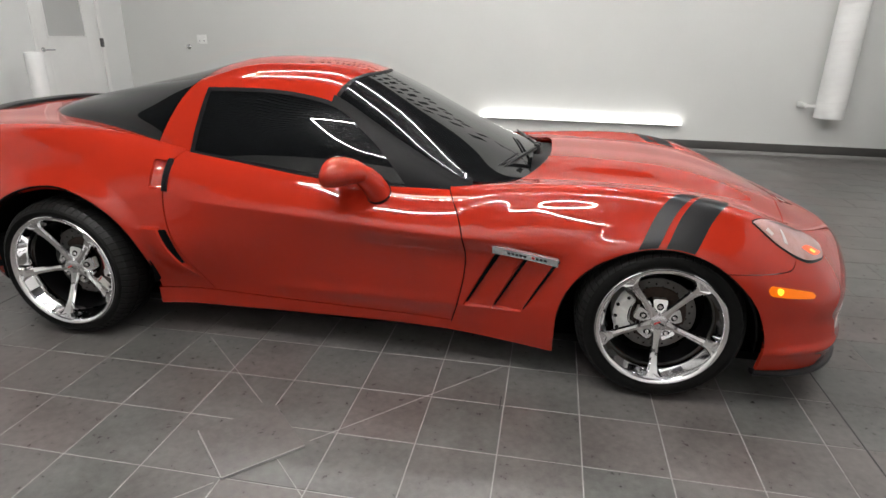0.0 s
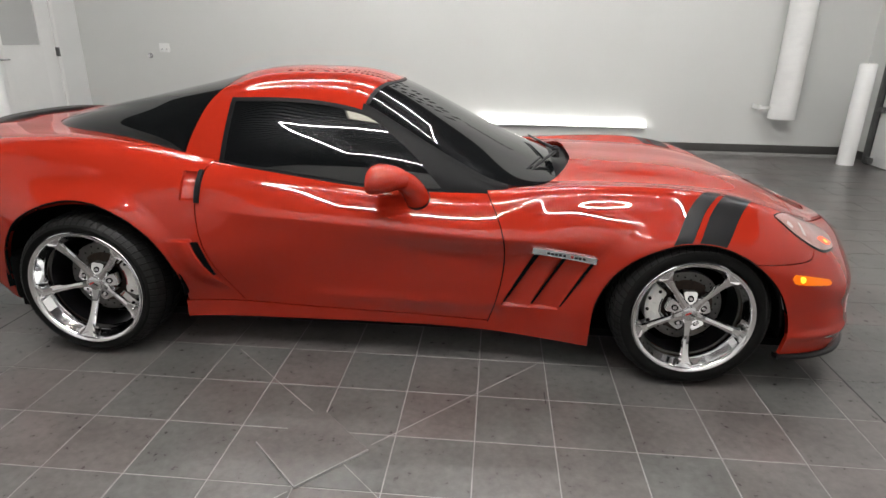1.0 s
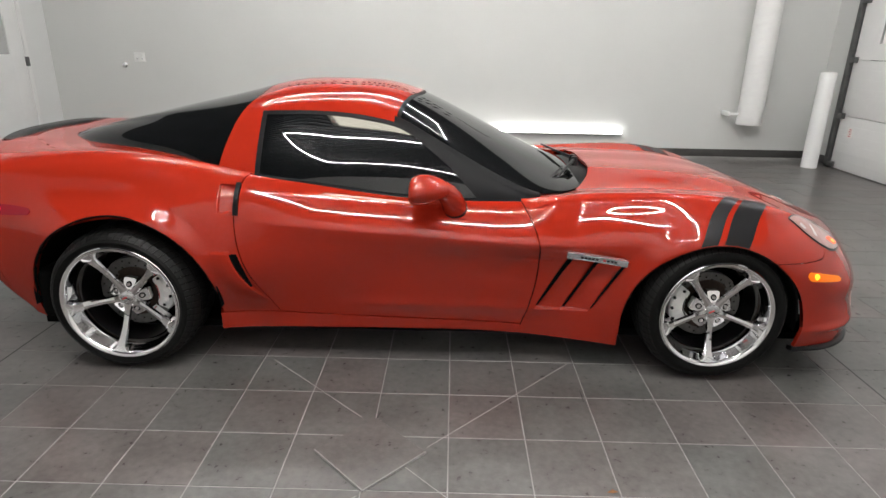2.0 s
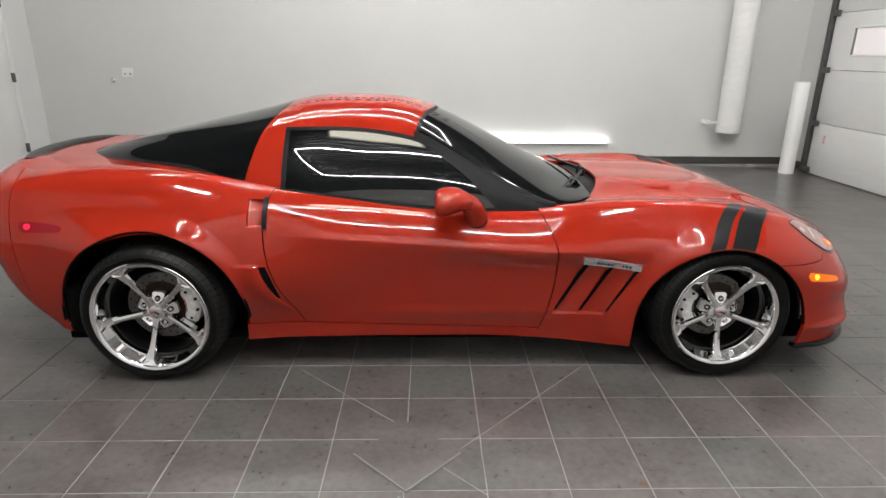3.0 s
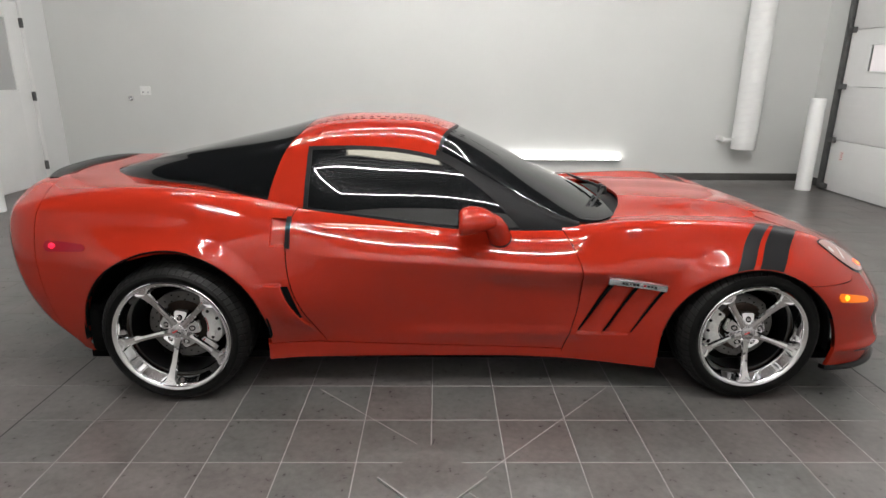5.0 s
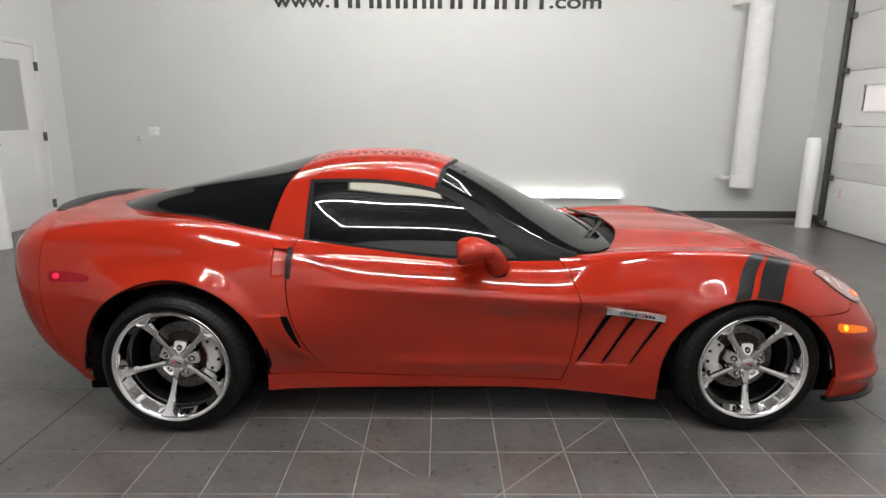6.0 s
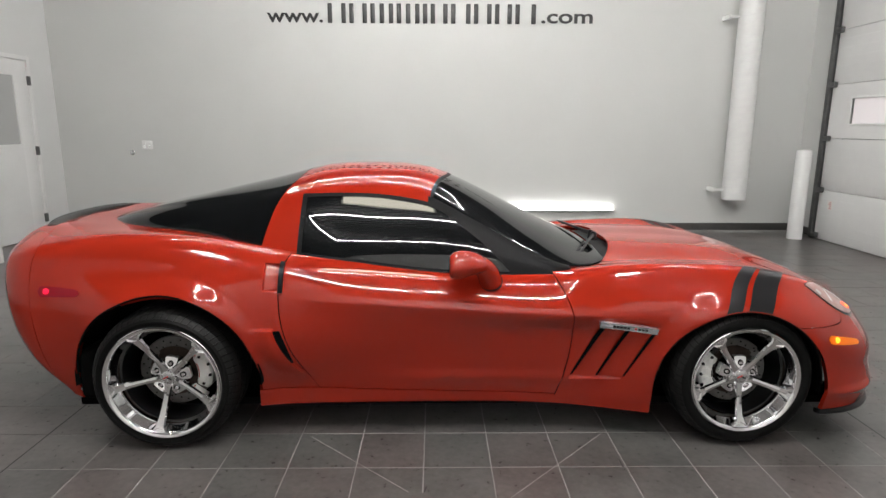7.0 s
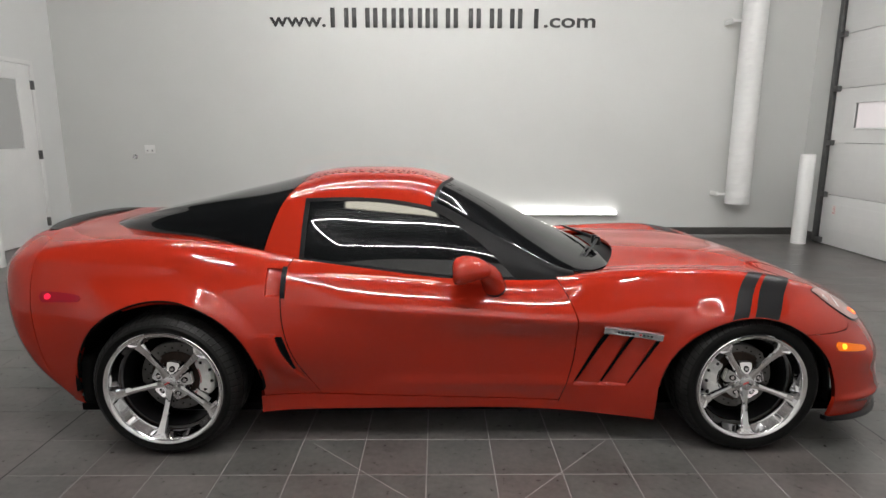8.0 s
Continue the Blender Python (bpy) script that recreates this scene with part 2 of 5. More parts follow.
class Loft:
    """A surface through key lines: stations along s, levels along u from the outer foot to the middle of the car, mirrored past it."""

    def __init__(self, s, u, ctrl, wrap):
        ctrl = np.asarray(ctrl, float)
        mirror = np.array([1.0, -1.0, 1.0])
        self.smin, self.smax, self.umax = s[0], s[-1], u[-1]
        ctrl = np.concatenate([ctrl, (ctrl[:, -4:-1] * mirror)[:, ::-1]], 1)
        u = list(u) + [2 * u[-1] - v for v in u[-4:-1][::-1]]
        if wrap:
            ctrl = np.concatenate([(ctrl[1:4] * mirror)[::-1], ctrl, (ctrl[-4:-1] * mirror)[::-1]], 0)
            s = [2 * s[0] - v for v in s[1:4][::-1]] + list(s) + [2 * s[-1] - v for v in s[-4:-1][::-1]]
        self.s, self.u, self.ctrl, self.bend = s, u, ctrl, None

    def plain(self, s, u):
        ws, wu = spline_rows(self.s, s), spline_rows(self.u, u)
        c = self.ctrl
        rows = (ws @ c.reshape(c.shape[0], -1)).reshape(len(ws), c.shape[1], 3)
        return np.einsum("nk,nkd->nd", wu, rows)

    def at(self, s, u):
        s, u = np.asarray(s, float).ravel(), np.asarray(u, float).ravel()
        p = self.plain(s, u)
        if self.bend:
            p[:, 1] += self.bend(p[:, 0], p[:, 2], u)
        return p

    def normal(self, s, u, e=0.0008):
        s, u = np.asarray(s, float).ravel(), np.asarray(u, float).ravel()
        a = self.at(s + e, u) - self.at(s - e, u)
        b = self.at(s, u + e) - self.at(s, u - e)
        n = np.cross(b, a)
        return n / np.maximum(np.linalg.norm(n, axis=1), 1e-12)[:, None]

    def u_of_z(self, s, z, lo=0.0, hi=None):
        """The level at which the section at s reaches the height z, on the side where z rises with u."""
        s = np.asarray(s, float).ravel()
        z = np.asarray(z, float).ravel() + 0 * s
        lo, hi = np.full(len(s), lo, float), np.full(len(s), float(hi if hi is not None else self.umax))
        rows = spline_rows(self.s, s) @ self.ctrl[:, :, 2]
        for _ in range(18):
            mid = (lo + hi) / 2
            up = (spline_rows(self.u, mid) * rows).sum(1) < z
            lo, hi = np.where(up, mid, lo), np.where(up, hi, mid)
        return (lo + hi) / 2


ST = [-1.25, -1.05, -0.82, -0.45, -0.2, 0.1, 0.45, 0.8, 1.3, 1.8, 2.15, 2.45, 2.7, 2.95, 3.2, 3.42, 3.66]
MIDX = ST[3:14]
UB = [0.0, 0.085, 0.24, 0.40, 0.53, 0.66, 0.82, 1.0, 1.26, 1.54]


def key(tail, w, z, nose):
    """One key line of the body: three points round the tail, widths and heights along the side, three points round the nose."""
    return list(tail) + [(x, a, b) for x, a, b in zip(MIDX, w, z)] + list(nose)


BODY_KEYS = [
    key([(-0.60, 0, 0.23), (-0.58, 0.42, 0.23), (-0.49, 0.72, 0.225)],
        [0.825, 0.89, 0.90, 0.81, 0.79, 0.785, 0.79, 0.822, 0.875, 0.90, 0.905],
        [0.22, 0.18, 0.165, 0.163, 0.168, 0.17, 0.162, 0.138, 0.13, 0.14, 0.165],
        [(3.265, 0.83, 0.165), (3.45, 0.605, 0.183), (3.565, 0, 0.19)]),
    key([(-0.71, 0, 0.31), (-0.69, 0.44, 0.31), (-0.60, 0.75, 0.31)],
        [0.855, 0.925, 0.928, 0.812, 0.795, 0.795, 0.797, 0.838, 0.90, 0.925, 0.93],
        [0.31, 0.29, 0.26, 0.246, 0.243, 0.233, 0.216, 0.235, 0.25, 0.25, 0.25],
        [(3.275, 0.846, 0.245), (3.465, 0.615, 0.255), (3.585, 0, 0.26)]),
    key([(-0.80, 0, 0.45), (-0.785, 0.46, 0.45), (-0.705, 0.775, 0.455)],
        [0.883, 0.955, 0.96, 0.872, 0.835, 0.824, 0.832, 0.855, 0.922, 0.945, 0.945],
        [0.455, 0.44, 0.42, 0.40, 0.40, 0.40, 0.40, 0.41, 0.41, 0.41, 0.40],
        [(3.256, 0.842, 0.365), (3.458, 0.608, 0.36), (3.592, 0, 0.355)]),
    key([(-0.835, 0, 0.60), (-0.82, 0.465, 0.60), (-0.745, 0.785, 0.60)],
        [0.892, 0.966, 0.971, 0.897, 0.869, 0.857, 0.858, 0.876, 0.925, 0.949, 0.951],
        [0.60, 0.58, 0.565, 0.555, 0.56, 0.56, 0.56, 0.56, 0.56, 0.56, 0.54],
        [(3.245, 0.842, 0.478), (3.455, 0.605, 0.452), (3.615, 0, 0.44)]),
    key([(-0.85, 0, 0.74), (-0.835, 0.465, 0.74), (-0.762, 0.775, 0.735)],
        [0.8806, 0.9454, 0.9445, 0.8837, 0.8673, 0.878, 0.8938, 0.894, 0.9241, 0.9381, 0.9209],
        [0.715, 0.705, 0.70, 0.712, 0.695, 0.668, 0.645, 0.652, 0.668, 0.67, 0.645],
        [(3.19, 0.795, 0.615), (3.40, 0.58, 0.55), (3.60, 0, 0.515)]),
    key([(-0.85, 0, 0.85), (-0.835, 0.46, 0.85), (-0.757, 0.755, 0.85)],
        [0.8292, 0.8578, 0.86, 0.8295, 0.8142, 0.8203, 0.8276, 0.8275, 0.8488, 0.8554, 0.8399],
        [0.845, 0.812, 0.806, 0.828, 0.800, 0.772, 0.757, 0.762, 0.768, 0.77, 0.735],
        [(3.15, 0.745, 0.69), (3.36, 0.55, 0.605), (3.575, 0, 0.555)]),
    key([(-0.84, 0, 0.935), (-0.82, 0.45, 0.932), (-0.72, 0.705, 0.928)],
        [0.745, 0.755, 0.748, 0.705, 0.6967, 0.7128, 0.7255, 0.7489, 0.7622, 0.7648, 0.7558],
        [0.950, 0.953, 0.942, 0.906, 0.876, 0.832, 0.812, 0.830, 0.842, 0.836, 0.792],
        [(3.12, 0.67, 0.728), (3.33, 0.50, 0.642), (3.55, 0, 0.577)]),
    key([(-0.825, 0, 0.965), (-0.79, 0.40, 0.972), (-0.70, 0.53, 0.975)],
        [0.53, 0.54, 0.54, 0.54, 0.54, 0.55, 0.57, 0.585, 0.59, 0.59, 0.58],
        [0.977, 0.975, 0.953, 0.893, 0.85, 0.80, 0.795, 0.822, 0.822, 0.812, 0.772],
        [(3.15, 0.52, 0.706), (3.35, 0.39, 0.643), (3.53, 0, 0.587)]),
    key([(-0.815, 0, 0.972), (-0.78, 0.22, 0.977), (-0.70, 0.28, 0.98)],
        [0.28, 0.28, 0.28, 0.28, 0.28, 0.28, 0.30, 0.31, 0.32, 0.32, 0.30],
        [0.975, 0.965, 0.94, 0.88, 0.84, 0.79, 0.80, 0.854, 0.857, 0.846, 0.803],
        [(3.18, 0.27, 0.722), (3.38, 0.20, 0.637), (3.51, 0, 0.592)]),
    key([(-0.81, 0, 0.975), (-0.78, 0, 0.98), (-0.70, 0, 0.98)],
        [0.0] * 11,
        [0.975, 0.965, 0.94, 0.88, 0.84, 0.79, 0.80, 0.860, 0.862, 0.850, 0.806],
        [(3.20, 0, 0.722), (3.40, 0, 0.633), (3.50, 0, 0.596)]),
]
BODY = Loft(ST, UB, np.transpose(np.array(BODY_KEYS), (1, 0, 2)), True)

CX = [-0.62, -0.45, -0.2, 0.1, 0.42, 0.6, 0.92, 1.22, 1.35, 1.55, 1.72, 1.87, 2.12]
UC = [0.0, 0.12, 0.22, 0.30, 0.44, 0.60, 0.77]
CANOPY_KEYS = [
    ([0.12, 0.31, 0.46, 0.57, 0.672, 0.706, 0.722, 0.737, 0.742, 0.744, 0.747, 0.75, 0.60],
     [0.945, 0.96, 0.965, 0.935, 0.89, 0.865, 0.835, 0.805, 0.795, 0.79, 0.785, 0.785, 0.79]),
    ([0.10, 0.275, 0.408, 0.522, 0.607, 0.6186, 0.628, 0.650, 0.670, 0.702, 0.727, 0.738, 0.56],
     [0.953, 0.985, 1.010, 1.005, 0.990, 0.998, 0.985, 0.955, 0.925, 0.873, 0.828, 0.80, 0.80]),
    ([0.085, 0.225, 0.332, 0.436, 0.515, 0.519, 0.510, 0.543, 0.588, 0.657, 0.705, 0.729, 0.52],
     [0.957, 1.0, 1.042, 1.060, 1.085, 1.115, 1.125, 1.085, 1.03, 0.935, 0.86, 0.812, 0.808]),
    ([0.07, 0.18, 0.275, 0.367, 0.436, 0.458, 0.457, 0.487, 0.540, 0.618, 0.672, 0.704, 0.48],
     [0.959, 1.007, 1.056, 1.094, 1.139, 1.167, 1.176, 1.134, 1.075, 0.972, 0.889, 0.834, 0.815]),
    ([0.05, 0.14, 0.22, 0.283, 0.322, 0.34, 0.34, 0.35, 0.38, 0.43, 0.46, 0.49, 0.33],
     [0.961, 1.011, 1.069, 1.124, 1.181, 1.217, 1.233, 1.201, 1.149, 1.050, 0.960, 0.889, 0.828]),
    ([0.03, 0.08, 0.12, 0.15, 0.165, 0.17, 0.17, 0.175, 0.19, 0.215, 0.23, 0.245, 0.165],
     [0.963, 1.012, 1.070, 1.138, 1.209, 1.253, 1.269, 1.239, 1.190, 1.093, 1.006, 0.933, 0.838]),
    ([0.0] * 13,
     [0.965, 1.012, 1.071, 1.142, 1.217, 1.262, 1.279, 1.250, 1.202, 1.107, 1.020, 0.947, 0.842]),
]
CANOPY = Loft(CX, UC, [[(x, wz[0][i], wz[1][i]) for wz in CANOPY_KEYS] for i, x in enumerate(CX)], False)


def line(xs, ys):
    """A smooth function through given points."""
    xs, ys = np.array(xs, float), np.array(ys, float)

    def f(q):
        q = np.asarray(q, float)
        return (spline_rows(xs, np.clip(q.ravel(), xs[0], xs[-1])) @ ys).reshape(q.shape)
    return f


def smooth01(a, b, v):
    t = np.clip((v - a) / (b - a), 0, 1)
    return t * t * (3 - 2 * t)


door_rear = line([0.20, 0.265, 0.44, 0.592, 0.753, 0.859, 0.93], [0.71, 0.672, 0.581, 0.536, 0.523, 0.540, 0.585])
door_front = line([0.15, 0.222, 0.417, 0.585, 0.695, 0.76, 0.84], [1.806, 1.827, 1.873, 1.881, 1.857, 1.825, 1.775])
belt = line([0.40, 0.602, 0.904, 1.20, 1.44, 1.60, 1.90], [0.916, 0.890, 0.856, 0.824, 0.810, 0.808, 0.810])
sill_top = line([0.35, 0.66, 1.04, 1.83, 2.3], [0.247, 0.246, 0.237, 0.213, 0.20])
slit = line([0.30, 0.392, 0.48, 0.568, 0.62], [0.640, 0.578, 0.530, 0.500, 0.490])
RW, FW = (0.0, 0.334, 0.334), (2.684, 0.331, 0.331)
ARCH_R, ARCH_F = (0.002, 0.325, 0.417), (2.660, 0.280, 0.388)


def body_bend(x, z, u):
    """Changes of the half width: scoop before the rear wheel, door pull, front vents, creases."""
    d = np.zeros_like(x)
    side = u < 0.70
    # swelling behind the rear scoop's slit, with a flat ledge on top
    back = slit(np.clip(z, 0.30, 0.62)) - x
    d += np.where(side, 0.022 * smooth01(-0.003, 0.004, back) * (1 - smooth01(0.02, 0.13, back)) * (1 - smooth01(0.566, 0.576, z)) * smooth01(0.30, 0.40, z), 0)
    # door pull pocket, deepest at the door's edge
    deep = smooth01(0.450, 0.456, x) * (0.35 + 0.65 * np.clip((x - 0.456) / 0.07, 0, 1)) * (1 - smooth01(0.0, 0.004, x - door_rear(np.clip(z, 0.2, 0.93))))
    d -= np.where(side, 0.038 * deep * smooth01(0.742, 0.748, z) * (1 - smooth01(0.857, 0.863, z)), 0)
    # vents behind the front wheel: three sloping louvres under the badge
    q = (x - (1.884 + 0.5 * (z - 0.321)))
    inside = smooth01(0.0, 0.004, q) * (1 - smooth01(0.243, 0.252, q)) * smooth01(0.300, 0.316, z) * (1 - smooth01(0.568, 0.574, z))
    cell = np.mod(q, 0.1235) / 0.1235
    d -= np.where(side, inside * (0.004 + 0.013 * (1 - np.clip(cell / 0.95, 0, 1))), 0)
    # door crease and the hollow under it
    along = smooth01(0.57, 0.80, x) * (1 - smooth01(1.95, 2.25, x))
    t = z - (0.702 - 0.0535 * (x - 0.715))
    d += np.where(side, along * 0.015 * np.clip(1 - (np.hypot(t, 0.006) - 0.006) / np.where(t > 0, 0.095, 0.085), 0, 1) ** 2, 0)
    # flares round the wheel arches stand proud of a shallow hollow beside them
    for (cx, cz, r), mid, deep, rise, fade, gone, span in ((ARCH_F, 126, 0.0322, 0.104, 0.374, 0.543, 51.5), (ARCH_R, 56, 0.0266, 0.083, 0.26, 0.90, 40)):
        off = np.hypot(x - cx, z - cz) - r
        turn = np.clip((np.degrees(np.arctan2(z - cz, x - cx)) - mid) / span, -1, 1)
        d -= deep * smooth01(0.001, rise, off) * (1 - smooth01(fade, gone, off)) * np.cos(turn * math.pi / 2) ** 2 * (1 - smooth01(0.80, 1.0, u))
    # ridge low round the nose
    d += 0.013 * np.exp(-((z - 0.262) / 0.020) ** 2) * smooth01(3.02, 3.20, x)
    low = smooth01(0.8, 1.3, x) * (1 - smooth01(1.86, 2.1, x))
    d += np.where(side, low * 0.010 * np.exp(-((z - 0.305) / 0.035) ** 2), 0)
    return d


BODY.bend = body_bend
SMOOTH_BODY = Loft(ST, UB, np.transpose(np.array(BODY_KEYS), (1, 0, 2)), True)


def sheet(loft, S, U, side, lift=0.0, rim=0.012, edges="all"):
    """Vertices, faces and normals of a panel over a grid of (s, u); side -1: the right of the car, 1: the left. Its edges are folded inwards by rim."""
    n, m = S.shape
    P = loft.at(S, U)
    N = loft.normal(S, U)
    P[:, 1] *= side
    N[:, 1] *= side
    P = P + N * lift
    idx = np.arange(n * m).reshape(n, m)
    faces = []
    for i in range(n - 1):
        for j in range(m - 1):
            f = (idx[i, j], idx[i, j + 1], idx[i + 1, j + 1], idx[i + 1, j])
            faces.append(f if side > 0 else f[::-1])
    verts, norms = [P], [N]
    count = n * m
    if rim:
        G, H = P.reshape(n, m, 3), N.reshape(n, m, 3)
        for e, (a, b, h) in {"0": (G[0], G[1], H[0]), "1": (G[-1], G[-2], H[-1]), "2": (G[:, 0], G[:, 1], H[:, 0]), "3": (G[:, -1], G[:, -2], H[:, -1])}.items():
            if edges != "all" and e not in edges:
                continue
            out = a - b
            out = out / np.maximum(np.linalg.norm(out, axis=1), 1e-9)[:, None]
            low = a - h * rim
            k = len(a)
            verts += [a, low]
            norms += [out, out]
            for i in range(k - 1):
                f = (count + i, count + i + 1, count + k + i + 1, count + k + i)
                faces.append(f if (e in "03") == (side < 0) else f[::-1])
            count += 2 * k
    return np.concatenate(verts), faces, np.concatenate(norms)


def joined(sheets):
    verts, faces, norms, o = [], [], [], 0
    for v, f, n in sheets:
        verts.append(v)
        norms.append(n)
        faces += [tuple(i + o for i in q) for q in f]
        o += len(v)
    return np.concatenate(verts), faces, np.concatenate(norms)


def panel(name, mat, parent, sheets, label=""):
    v, f, n = joined(sheets)
    return part(name, v, f, mat, parent, label, True, n)


def grid(n, m):
    return np.meshgrid(np.linspace(0, 1, n), np.linspace(0, 1, m), indexing="ij")


def side_grid(n, m, x0, x1, z0, z1, loft, gap=0.0015, hi=0.70):
    """A grid over the side between the edges x0(z), x1(z), z0(x), z1(x)."""
    A, B = grid(n, m)
    Z = 0.25 + 0.5 * B
    X = A
    for _ in range(6):
        l, r = x0(Z) + gap, x1(Z) - gap
        X = l + (r - l) * A
        Z = z0(X) + gap + (z1(X) - z0(X) - 2 * gap) * B
    U = loft.u_of_z(X, Z, 0.0, hi).reshape(X.shape)
    return X, U


def const(v):
    return lambda q: np.full_like(np.asarray(q, float), v)


def over_arch(arch, x, clear=0.0):
    cx, cz, r = arch
    return cz + np.sqrt(np.maximum((r + clear) ** 2 - (x - cx) ** 2, 0))


SEAM = 0.885          # level of the bonnet's shut line
U_BELT = 0.82


def bonnet_edge(B):
    """The bonnet's rear edge, from its corner (0) to the middle (1)."""
    return line([0.0, 0.05, 0.2, 0.5, 0.7, 1.0], [1.985, 2.02, 2.08, 2.17, 2.20, 2.205])(B)


def seam_rear(U):
    """Where the rear bumper cover ends."""
    return -0.604 - 0.17 * smooth01(0.75, 1.1, U)


def build_body(car):
    for side in (-1, 1):
        # door
        X, U = side_grid(150, 170, door_rear, door_front, sill_top, lambda x: belt(x) - 0.004, BODY, 0.0028, 0.9)
        door = panel("door", PAINT, car, [sheet(BODY, X, U, side)], "glossy red door")
        # sill
        A, B = grid(90, 14)
        X = 0.405 + (1.822 - 0.405) * A
        U = BODY.u_of_z(X, sill_top(X) - 0.003, 0, 0.7).reshape(X.shape) * B
        panel("side_sill", PAINT, car, [sheet(BODY, X, U, side, 0.0, 0.05)])
        # rear quarter: before, over and behind the wheel arch, up to the middle of the deck
        cx, cz, r = ARCH_R
        zlow = lambda x: np.full_like(x, 0.249)
        A, B = grid(44, 150)
        B2 = B
        X = cx + r + (0.70 - cx - r) * A
        S = X.copy()
        for _ in range(8):
            zz = BODY.plain(S.ravel(), (UZ0(S, zlow) + (0.80 - UZ0(S, zlow)) * B2).ravel())[:, 2].reshape(S.shape)
            S = (cx + r) + (door_rear(np.clip(zz, 0.2, 0.93)) - 0.002 - cx - r) * A
        u0 = UZ0(S, zlow)
        U = u0 + (0.80 - u0) * B2
        q1 = sheet(BODY, S, U, side, 0, 0.03)
        th = np.linspace(math.pi, 0, 90)
        xs = cx + r * np.cos(th)
        S = np.repeat(xs[:, None], 130, 1)
        u0 = BODY.u_of_z(xs, over_arch(ARCH_R, xs), 0, 0.75)[:, None]
        _, B = grid(90, 130)
        U = u0 + (0.80 - u0) * B
        q2 = sheet(BODY, S, U, side, 0, 0.03, "2")
        A, B = grid(26, 130)
        U = 0.80 * B
        sr = seam_rear(U) + 0.002
        S = sr + (cx - r - sr) * A
        q3 = sheet(BODY, S, U, side, 0, 0.03, "02")
        A, B = grid(150, 60)
        U = 0.80 + (BODY.umax - 0.80) * B
        sr = seam_rear(U) + 0.002
        S = sr + (0.58 - sr) * A
        q4 = sheet(BODY, S, U, side, 0, 0.02, "0")
        panel("rear_quarter", PAINT, car, [q1, q2, q3, q4], "wide red rear wing with a scoop before the wheel")
        # rear bumper cover
        A, B = grid(80, 150)
        sr = seam_rear(BODY.umax * B) - 0.002
        S = -1.25 + (sr + 1.25) * A
        panel("rear_bumper", PAINT, car, [sheet(BODY, S, BODY.umax * B, side, 0, 0.02, "12")])
        # front wing
        cx, cz, r = ARCH_F
        A, B = grid(130, 190)
        S = 1.8 + (cx - r - 1.8) * A
        for _ in range(8):
            zz = BODY.plain(S.ravel(), (SEAM * B).ravel())[:, 2].reshape(S.shape)
            l = door_front(np.clip(zz, 0.15, 0.84)) + 0.002
            S = l + (cx - r - l) * A
        f1 = sheet(BODY, S, SEAM * B, side, 0, 0.03, "02")
        th = np.linspace(math.pi, math.radians(54.5), 90)
        xs = cx + r * np.cos(th)
        S = np.repeat(xs[:, None], 120, 1)
        u0 = BODY.u_of_z(xs, over_arch(ARCH_F, xs), 0, 0.75)[:, None]
        _, B = grid(90, 120)
        f2 = sheet(BODY, S, u0 + (SEAM - 0.002 - u0) * B, side, 0, 0.03, "23")
        A, B = grid(60, 60)
        x1 = xs[-1]
        low_edge = line([2.848, 2.90, 2.945, 3.05, 3.13, 3.25], [0.597, 0.597, 0.596, 0.593, 0.594, 0.600])
        join = lambda q: BODY.u_of_z(q, low_edge(q), 0, 0.8).reshape(np.shape(q)) + 0.14 * smooth01(3.10, 3.25, q) ** 1.6
        S = x1 + (3.25 - x1) * A
        ulow = join(S)
        f3 = sheet(BODY, S, ulow + (SEAM - 0.002 - ulow) * B, side, 0, 0.015, "23")
        panel("front_wing", PAINT, car, [f1, f2, f3], "red front wing with three sloping vent slots")
        # front bumper cover, from the wheel round to the middle of the nose
        th = np.linspace(math.radians(54.5), 0, 50)
        xs2 = cx + r * np.cos(th)
        S = np.repeat(xs2[:, None], 50, 1)
        u0b = BODY.u_of_z(xs2, over_arch(ARCH_F, xs2), 0, 0.75)[:, None]
        top = join(S) - 0.004
        _, B = grid(50, 50)
        b1 = sheet(BODY, S, u0b + (np.maximum(top, u0b) - u0b) * B, side, 0, 0.02, "23")
        A, B = grid(50, 80)
        S = xs2[-1] + (3.25 - xs2[-1]) * A
        b2 = sheet(BODY, S, (join(S) - 0.004) * B, side, 0, 0.02, "023")
        A, B = grid(40, 110)
        S = 3.25 + 0.15 * A
        b3 = sheet(BODY, S, (SEAM - 0.003) * B, side, 0, 0.02, "23")
        A, B = grid(60, 140)
        S = 3.40 + 0.26 * A
        b4 = sheet(BODY, S, BODY.umax * B, side, 0, 0.02, "2")
        A, B = grid(24, 60)
        S0 = 3.2495 + 0.055 * B
        b5 = sheet(BODY, S0 + (3.40 - S0) * A, SEAM - 0.003 + (BODY.umax - SEAM + 0.003) * B, side, 0, 0.015, "0")
        panel("front_bumper", PAINT, car, [b1, b2, b3, b4, b5], "rounded red front bumper")
        # bonnet
        A, B = grid(150, 90)
        S0 = bonnet_edge(B)
        S = S0 + (3.245 + 0.055 * B - S0) * A
        panel("bonnet", PAINT, car, [sheet(BODY, S, SEAM + 0.002 + (BODY.umax - SEAM - 0.002) * B, side, 0, 0.015, "012")], "glossy red bonnet with a raised middle")
    return car


def UZ0(S, zf):
    return BODY.u_of_z(S, zf(S), 0.0, 0.7).reshape(S.shape)


